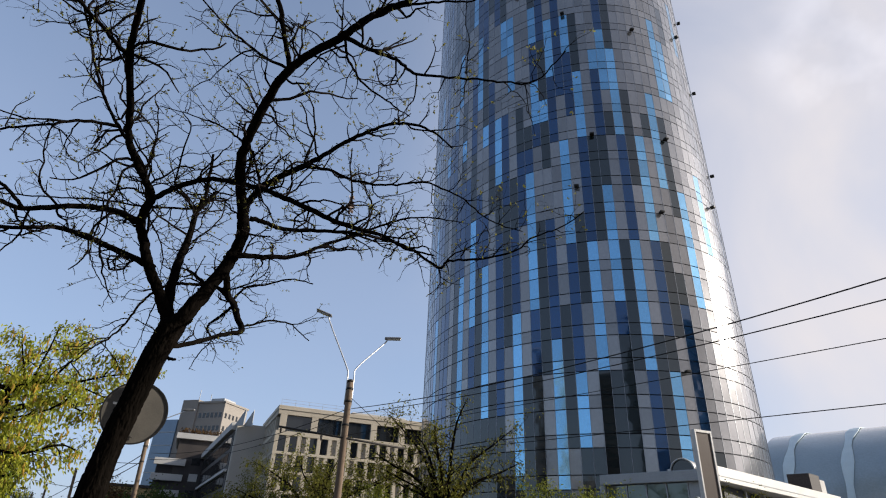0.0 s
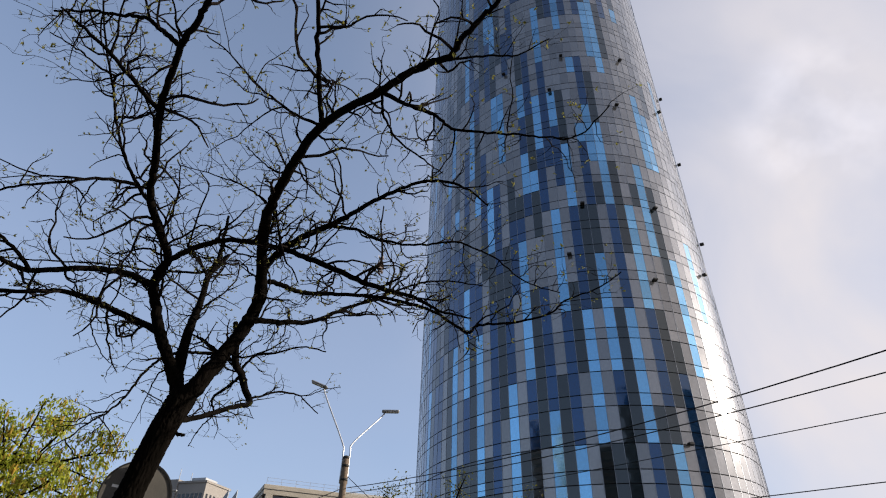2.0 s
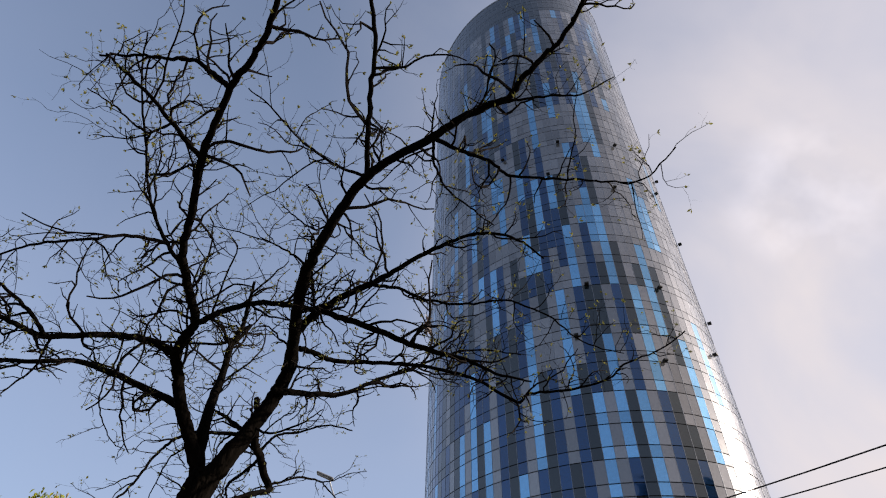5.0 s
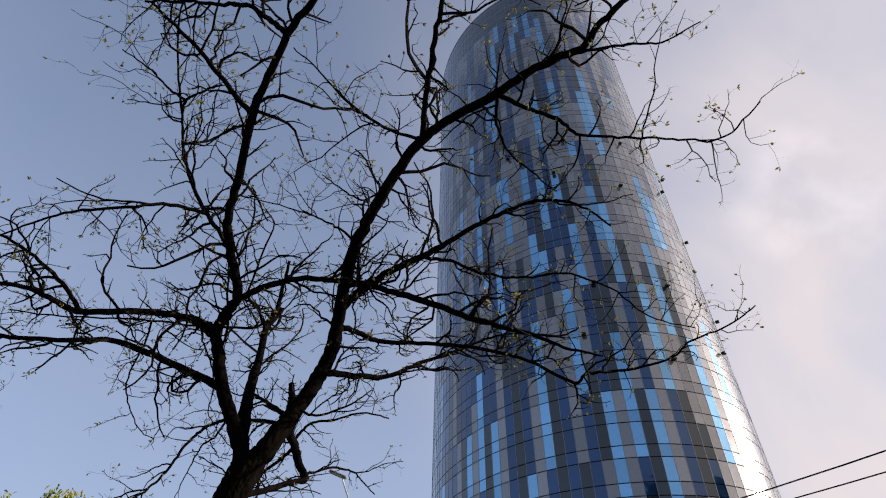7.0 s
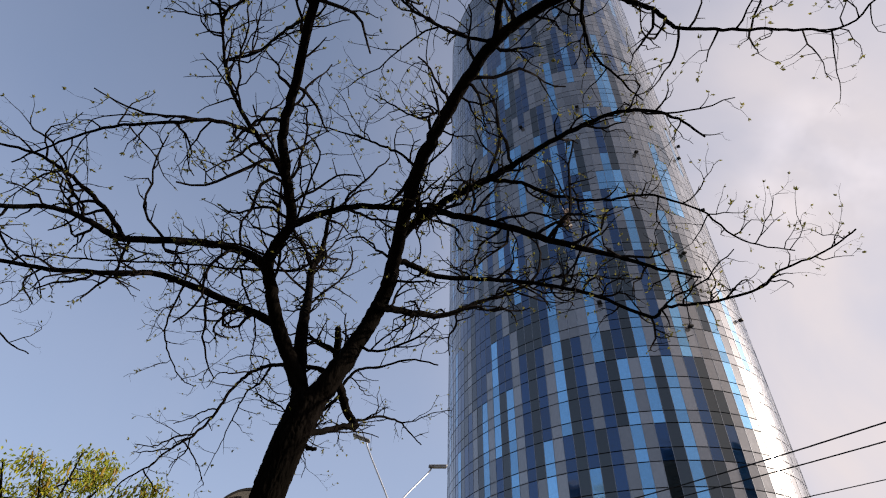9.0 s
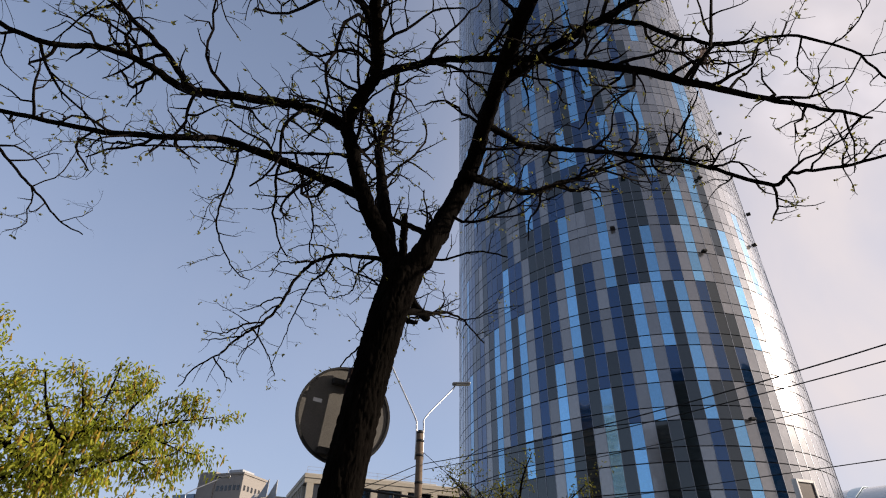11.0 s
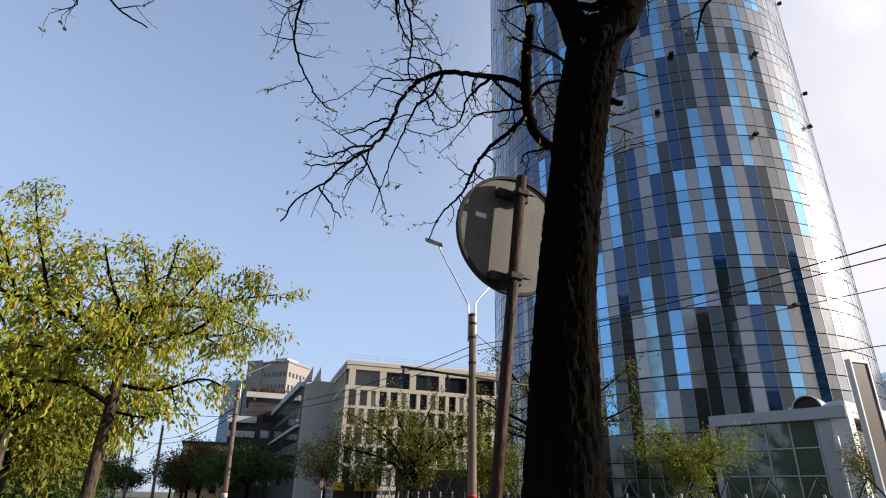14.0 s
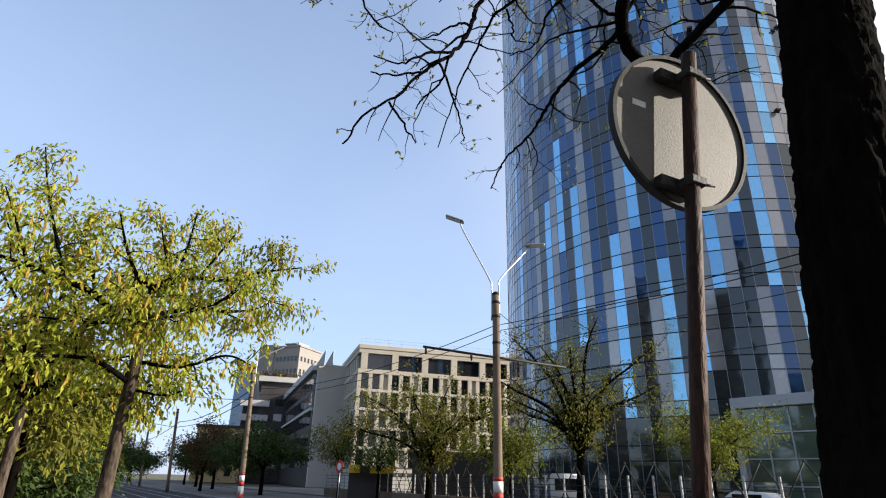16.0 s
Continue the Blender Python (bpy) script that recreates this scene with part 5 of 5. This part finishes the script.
for k in range(3):
    bm = bmesh.new()
    q = [bm.verts.new(p) for p in ((7 + k * 3.0, 3, 22), (9.0 + k * 3.0, 3, 22), (8.6 + k * 3.0, 3, 24.6 - k * 0.3), (7 + k * 3.0, 9, 22), (9.0 + k * 3.0, 9, 22), (8.6 + k * 3.0, 9, 24.6 - k * 0.3))]
    for face in ((0, 1, 2), (5, 4, 3), (0, 3, 4, 1), (1, 4, 5, 2), (2, 5, 3, 0)):
        bm.faces.new([q[i] for i in face])
    part("roof_light", bm, M_GREY_METAL, grey, "slanted grey roof light")

# pointed pale fins on its roof
for x, y, lean in ((-62.53, 99.05, -0.5), (-61.17, 99.88, -0.9)):
    bm = bmesh.new()
    q = [bm.verts.new((x + u, y + w, z)) for w in (0, 0.2) for u, z in ((-1.2, 21.41), (0.6, 21.41), (0.9 + lean * 0.4, 24.51))]
    for face in ((0, 1, 2), (5, 4, 3), (0, 3, 4, 1), (1, 4, 5, 2), (2, 5, 3, 0)):
        bm.faces.new([q[i] for i in face])
    bm.transform(frame_at((-63.5, 99.7), (0.763, 0.647)).inverted())
    part("roof_fin", bm, M_GREY_METAL, grey)

# dark terraced block with white balcony bands
dark = thing("office_building", "dark brown terraced block with white balcony bands", "building", frame_at((-105.5, 133.0), (16.5, 12.0)))
box_part("body", (3.5, 0, 0, 30, 22, 25.4), M_DARK_CLAD, dark, "", 0.05)
box_part("terrace_slab", (2.6, -1.0, 25.4, 25, 22, 26.8), M_WHITE_CLAD, dark, "white projecting terrace edge", 0.05)
box_part("side_wing", (-0.5, 1, 0, 3.5, 20, 20.5), M_DARK_CLAD, dark)
for k in range(5):
    box_part("balcony_band", (-1.2, -0.8, 4.0 + k * 3.7, 6.2, 0.0, 5.6 + k * 3.7), M_WHITE_CLAD, dark, "white balcony front", 0.04)
    for j in range(5):
        box_part("window", (7.6 + j * 3.6, -0.06, 3.6 + k * 3.9, 9.7 + j * 3.6, 0.03, 5.4 + k * 3.9), M_WINDOW if (j + k) % 3 else M_WHITE_CLAD, dark)
v, f = [], []
rng = random.Random(88)
for _ in range(500):
    leaf_blade(Vector((rng.uniform(3, 20), rng.uniform(-0.8, 0.6), 26.9 + abs(rng.gauss(0, 0.5)))), Vector((0, 0, 1)), 0.6, 0.3, rng, v, f, 0.0)
put_mesh("planting", mesh_of("planting", v, f, M_LEAF_RUST), dark, "dry brown planting on the terrace", None, "stuff")

# tall pale block behind
far = thing("office_building", "tall cream block with rows of small windows behind", "building", frame_at((-109.8, 161.7), (1.8, 30.2)))
box_part("body", (0, 0, 0, 12, 10, 41.0), M_FAR, far, "", 0.06)
box_part("stair_slab", (-0.4, 10.0, 0, 12, 16, 42.2), M_FAR, far, "plain windowless slab")
box_part("parapet", (-0.3, -0.3, 41.0, 12.3, 10.0, 41.6), M_FAR, far)
box_part("glass_wing", (-0.8, 16.05, 0, 10, 24, 36.0), M_WING, far, "blue-grey glazed wing")
box_part("plant_room", (3, 3, 41.6, 9, 8, 43.2), M_GREY_METAL, far)
for z in range(4, 36, 4):
    box_part("glazing_bar", (-0.9, 16.05, z, -0.804, 24, z + 0.25), M_GREY_METAL, far)
for x in (2.0, 7.5):
    box_part("mast", (x, 12, 42.2, x + 0.15, 12.15, 46.0), M_GREY_METAL, far)
small = shared_box("window", 0.9, 0.12, 1.5, M_WINDOW)
for k in range(5):
    for j in range(6):
        put_box("window", small, far, 0.9 + j * 1.9, -0.05, 20.5 + k * 4.0)
    for j in range(6):
        put_mesh("window", small, far, "", Matrix.Translation((0.05, 0.7 + j * 1.5, 20.5 + k * 4.0)) @ Matrix.Rotation(math.pi / 2, 4, 'Z'))

ochre = thing("house", "low ochre house far down the street", "house", frame_at((-108.5, 120.5), (12, 9)))
box_part("wall", (0, 0, 0, 11, 12, 12.5), M_OCHRE, ochre, "", 0.05)
box_part("roof", (-0.4, -0.4, 12.5, 11.4, 12.4, 13.1), M_DARK_CLAD, ochre)
for k in range(3):
    for j in range(3):
        box_part("window", (1.2 + j * 3.2, -0.06, 1.5 + k * 3.7, 2.6 + j * 3.2, 0.03, 3.6 + k * 3.7), M_WINDOW, ochre)

# blocks across the street behind the walker, which the tower's glass mirrors
def block_behind(x, y, face, w, h, mat):
    """face: the bearing, in degrees from straight back towards the right, under which the tower sees it."""
    a = radians(face)
    u = Vector((-math.cos(a), -math.sin(a), 0))
    corner = Vector((x, y, 0)) - u * w / 2
    b = thing("apartment_block", "plain dark apartment block across the street behind", "building", frame_at(corner, u), "blocks behind the footway")
    box_part("wall", (0, 0, 0, w, 13, h), mat, b)
    box_part("roof", (-0.3, -0.3, h, w + 0.3, 13.3, h + 0.6), M_GREY_METAL, b)
    strip = shared_box("window", w - 2.4, 0.1, 1.5, M_WINDOW)
    for k in range(int(h / 3.1)):
        put_box("window", strip, b, 1.2, -0.06, 1.2 + k * 3.1)


for x, y, face, w, h, pale in ((-104, 8, -60, 30, 22, 0), (-72, -20, -41, 11, 54, 0), (-49, -34, -27, 8, 53, 1), (-36, -44, -18, 20, 19, 1), (2, -47, -1, 23, 47, 0), (20, -50, 9, 10, 20, 1),
                               (36.5, -40, 17.5, 9, 62, 0), (52, -38, 26, 12, 20, 1), (70, -30, 35, 16, 27, 1), (96, -6, 52, 22, 20, 0), (109, 26, 70, 14, 62, 1)):
    block_behind(x, y, face, w, h, M_RENDER_BEHIND if pale else M_DARK_CLAD)


# ---- glass pavilion at the tower's foot, totem, vault ----
pav = thing("entrance_pavilion", "glazed entrance pavilion with a broad grey metal roof edge", "pavilion", frame_at((2.4, 53.0), (7.0, -4.2)))
PW = 8.3
box_part("roof_edge", (-0.5, -0.4, 7.15, PW + 0.4, 9, 7.95), M_GREY_METAL, pav, "broad grey metal roof edge", 0.04)
box_part("interior", (0.3, 3.0, 0, PW - 0.2, 8.5, 7.1), M_FRAME_DARK, pav, "dim interior")
pane = shared_box("pane", PW / 5 - 0.12, 0.05, 1.66, M_PAV_GLASS)
box_part("wall_panel", (PW * 0.8 + 0.06, 0.0, 0, PW + 0.3, 0.3, 7.15), M_GREY_METAL, pav, "smooth grey metal wall panel", 0.02)
for k in range(4):
    for j in range(4):
        put_box("pane", pane, pav, 0.06 + k * PW / 5, 0.05, 0.1 + j * 1.78)
post = shared_box("mullion", 0.1, 0.16, 7.15, M_GREY_METAL)
for k in range(5):
    put_box("mullion", post, pav, k * PW / 5 - 0.05, -0.03, 0)
bar = shared_box("transom", PW * 0.8, 0.1, 0.09, M_GREY_METAL)
for j in range(4):
    put_box("transom", bar, pav, 0, 0.0, 0.02 + j * 1.78)
box_part("corner_post", (-0.55, -0.35, 0, -0.1, 0.2, 7.15), M_GREY_METAL, pav, "", 0.02)
arc = [(6.2 + 0.95 * math.cos(math.pi * k / 16), 7.95 + 0.95 * math.sin(math.pi * k / 16)) for k in range(17)]
v = [(x, y, z) for y in (0.5, 2.2) for x, z in arc]
f = [(k, k + 1, 18 + k, 17 + k) for k in range(16)] + [tuple(range(33, 16, -1))]
hood = put_mesh("roof_hood", mesh_of("roof_hood", v, f, M_WHITE_METAL, True), pav, "pale half-round roof hood")
put_mesh("hood_glass", mesh_of("hood_glass", [(6.2 + (x - 6.2) * 0.9, 0.62, 7.95 + (z - 7.95) * 0.9) for x, z in arc], [tuple(range(17))], M_WINDOW), hood, "dark half-round pane")
tube_part("hood_rim", [(x, 0.5, z) for x, z in arc], 0.06, 6, M_WHITE_METAL, hood)

portal = thing("entrance_portal", "white metal portal with dark slatted opening", "portal", frame_at((9.35, 48.75), (3.0, 4.3)))
box_part("left_jamb", (-0.15, -0.6, 0, 0.75, 0.5, 8.25), M_WHITE_METAL, portal, "", 0.03)
box_part("lintel", (0.75, -0.6, 7.2, 27.0, 3.4, 8.25), M_WHITE_METAL, portal, "long white metal fascia", 0.03)
box_part("fascia_groove", (0.8, -0.64, 7.55, 27.0, -0.6, 7.62), M_GREY_METAL, portal)
box_part("recess", (0.75, 1.2, 0, 27.0, 3.0, 7.2), M_FRAME_DARK, portal, "dark recessed glazing")
for k in range(9):
    box_part("slat", (0.75, 0.9, 0.6 + k * 0.75, 27.0, 1.15, 0.68 + k * 0.75), M_GREY_METAL, portal)
for k in range(7):
    box_part("bay_post", (3.6 + k * 3.6, 0.4, 0, 3.85 + k * 3.6, 0.85, 7.2), M_GREY_METAL, portal)

totem = thing("totem_sign", "tall brown totem board in a white metal frame", "sign", frame_at((7.0, 36.1), (0.80, 0.60)) @ Matrix.Scale(1.03, 4))
box_part("board", (0.10, 0.05, 0.4, 1.12, 0.22, 8.08), M_BROWN_BOARD, totem, "plain dark brown board")
for x in (0.0, 1.12):
    box_part("upright", (x, 0, 0, x + 0.11, 0.28, 8.22), M_WHITE_METAL, totem, "", 0.01)
box_part("top_rail", (0.11, 0, 8.08, 1.12, 0.28, 8.22), M_WHITE_METAL, totem, "", 0.01)

vault = thing("glass_vault", "curved grey-blue glass vault with pale ribs", "building", frame_at((33.0, 141.0), (19.0, -13.0)))
VR, VL = 30.0, 110.0
v, f = [], []
for k in range(33):
    a = math.pi * k / 32
    for x in (0, VL):
        v.append((x, 26 - 24 * math.cos(a), VR * math.sin(a) ** 0.8))
f = [(2 * k, 2 * k + 1, 2 * k + 3, 2 * k + 2) for k in range(32)]
put_mesh("shell", mesh_of("shell", v, f, M_ARENA, True), vault, "curved bluish glazing")
for j in range(9):
    line = [(6 + j * 11.0, 26 - 24.12 * math.cos(math.pi * k / 32), (VR + 0.15) * math.sin(math.pi * k / 32) ** 0.8) for k in range(1, 18)]
    v, f = [], []
    for k, p in enumerate(line):
        w = 0.9 + 0.3 * math.sin(k * 1.3)
        v += [(p[0] - w, p[1], p[2]), (p[0] + w, p[1], p[2]), (p[0] + w, p[1] - 0.1, p[2] + 0.1), (p[0] - w, p[1] - 0.1, p[2] + 0.1)]
    for k in range(len(line) - 1):
        for i in range(4):
            f.append((k * 4 + i, k * 4 + (i + 1) % 4, k * 4 + 4 + (i + 1) % 4, k * 4 + 4 + i))
    put_mesh("rib", mesh_of("rib", v, f, M_RIB), vault, "pale curved rib")
hut = thing("roof_hut", "small brown plant hut on the long canopy roof", "hut", frame_at((21.5, 66.0), (3.0, 4.3)))
box_part("hut_wall", (0, 0, 8.25, 2.6, 2.0, 9.9), M_DARK_CLAD, hut)
box_part("hut_side", (2.6, 0.1, 8.25, 4.2, 1.9, 9.6), M_WHITE_CLAD, hut)
box_part("hut_base", (0.2, 0.2, 0.02, 4.0, 1.8, 8.25), M_GREY_METAL, hut)

slim_lamp = thing("lamp_post", "slim pale lamp post beside the pavilion", "lamp", Matrix.Translation((8.0, 45.2, 0)))
tube_part("post", [(0, 0, 0), (0, 0, 4.6)], 0.07, 10, M_WHITE_METAL, slim_lamp)
tube_part("lantern", [(0, 0, 4.6), (0, 0, 5.7), (0, 0, 5.75)], [0.14, 0.14, 0.06], 12, M_WHITE_METAL, slim_lamp)


# ---- fence, kiosk and vehicles beyond the road ----
screen_wall = thing("louvre_wall", "dark grey louvred wall before the pale office building", "wall", frame_at((-21.6, 47.2), (9.9, 3.4)))
box_part("backing", (0, 0.06, 0, 9.2, 0.22, 3.75), M_DARK_CLAD, screen_wall)
slat = shared_box("slat", 9.2, 0.05, 0.10, M_LOUVRE)
for k in range(23):
    put_box("slat", slat, screen_wall, 0, 0.0, 0.12 + k * 0.16)
fence = thing("fence", "low concrete fence with pale posts and thin rails", "fence", STREET @ Matrix.Translation((0, 23.6, 0)))
box_part("plinth", (-62, -0.12, 0, 14, 0.12, 0.75), M_CONCRETE, fence, "low concrete plinth", 0.02)
fence_post = shared_box("fence_post", 0.085, 0.085, 1.35, M_FENCE_POST, 0.012)
for k in range(54):
    put_box("fence_post", fence_post, fence, -61.8 + k * 1.42, -0.05, 0.75)
for z in (1.0, 1.3, 1.6, 1.9):
    box_part("rail", (-62, -0.02, z, 14, 0.02, z + 0.03), M_IRON, fence)
lattice = thing("lattice_screen", "dark crossed lattice screen behind the fence", "screen", STREET @ Matrix.Translation((0, 24.4, 0)))
for k in range(26):
    for s in (-1, 1):
        x = -52 + k * 1.7
        tube_part("lattice_bar", [(x - 0.85 * s, 0.04 * s, 0.1), (x + 0.85 * s, 0.04 * s, 2.7)], 0.035, 5, M_IRON, lattice)

kiosk = thing("kiosk", "small street kiosk with a bright yellow awning", "kiosk", frame_at((-27.8, 48.7), (9.0, 4.4)))
box_part("cabin", (0, 0, 0, 3.6, 2.2, 2.7), M_DARK_CLAD, kiosk, "", 0.03)
for x, w in ((0.0, 0.9), (1.7, 1.9)):
    bm = bmesh.new()
    q = [bm.verts.new(p) for p in ((x, 0, 2.75), (x + w, 0, 2.75), (x + w, -0.8, 2.5), (x, -0.8, 2.5), (x, 0, 2.5), (x + w, 0, 2.5), (x + w, -0.8, 2.1), (x, -0.8, 2.1))]
    for face in ((0, 1, 2, 3), (7, 6, 5, 4), (0, 4, 5, 1), (3, 2, 6, 7), (0, 3, 7, 4), (1, 5, 6, 2)):
        bm.faces.new([q[i] for i in face])
    part("awning", bm, M_YELLOW, kiosk, "bright yellow awning")


def profile_body(name, profile, width, mat, parent, bevel=0.06):
    """A body of the given side outline, drawn across its width."""
    bm = bmesh.new()
    a = [bm.verts.new((x, -width / 2, z)) for x, z in profile]
    b = [bm.verts.new((x, width / 2, z)) for x, z in profile]
    n = len(profile)
    bm.faces.new(a)
    bm.faces.new(b[::-1])
    for i in range(n):
        bm.faces.new((a[i], b[i], b[(i + 1) % n], a[(i + 1) % n]))
    bmesh.ops.recalc_face_normals(bm, faces=bm.faces)
    bmesh.ops.bevel(bm, geom=list(bm.edges), offset=bevel, segments=2, affect='EDGES')
    return part(name, bm, mat, parent, "", True)


def wheels(parent, xs, width, r):
    for x in xs:
        for y in (-width / 2 + 0.08, width / 2 - 0.08):
            w = tube_part("wheel", [(x, y - 0.1, r), (x, y + 0.1, r)], r, 18, M_TYRE, parent, "black tyre", False)
            tube_part("rim", [(x, y - 0.115, r), (x, y + 0.115, r)], r * 0.6, 14, M_GALV, w, "silver rim", False)


van = thing("van", "white panel van parked behind the fence", "van", Matrix.Translation((-9.6, 44.2, 0)) @ Matrix.Rotation(radians(100), 4, 'Z'))
profile_body("van_body", ((-2.5, 0.35), (2.5, 0.35), (2.5, 1.0), (1.95, 1.25), (1.35, 2.15), (-2.5, 2.25)), 1.9, M_VAN_WHITE, van, 0.08)
box_part("side_window", (0.55, -0.965, 1.25, 1.45, -0.93, 1.85), M_WINDOW, van, "", 0.01)
box_part("rear_window", (-2.52, -0.7, 1.3, -2.49, 0.7, 1.95), M_WINDOW, van, "", 0.01)
wheels(van, (-1.6, 1.6), 1.9, 0.33)
car = thing("car", "white car parked before the pavilion", "car", Matrix.Translation((1.4, 41.8, 0)) @ Matrix.Rotation(radians(-38), 4, 'Z'))
profile_body("car_body", ((-2.15, 0.35), (2.15, 0.35), (2.2, 0.75), (1.2, 0.95), (0.55, 1.45), (-1.2, 1.5), (-2.0, 1.0)), 1.78, M_VAN_WHITE, car, 0.09)
box_part("side_window", (-1.2, -0.905, 1.0, 0.5, -0.87, 1.36), M_WINDOW, car, "", 0.01)
wheels(car, (-1.35, 1.35), 1.78, 0.32)

round_sign = thing("round_road_sign", "small red and white round road sign on a pole", "road sign", Matrix.Translation((-21.2, 35.2, 0)) @ Matrix.Rotation(radians(-25), 4, 'Z'))
tube_part("post", [(0, 0.05, 0), (0, 0.05, 2.6)], 0.03, 8, M_GALV, round_sign)
bm = bmesh.new()
bmesh.ops.create_cone(bm, cap_ends=True, segments=32, radius1=0.34, radius2=0.34, depth=0.02, matrix=pose(0, 0, 2.3, 90))
part("plate", bm, M_RED_BAND, round_sign, "red plate")
bm = bmesh.new()
bmesh.ops.create_cone(bm, cap_ends=True, segments=32, radius1=0.2, radius2=0.2, depth=0.02, matrix=pose(0, -0.006, 2.3, 90))
part("centre", bm, M_WHITE_BAND, round_sign, "white centre")

# the tower's panes that are nearest the street, each one by itself
for me, m in singles:
    put_mesh("pane", me, tower, "", m)
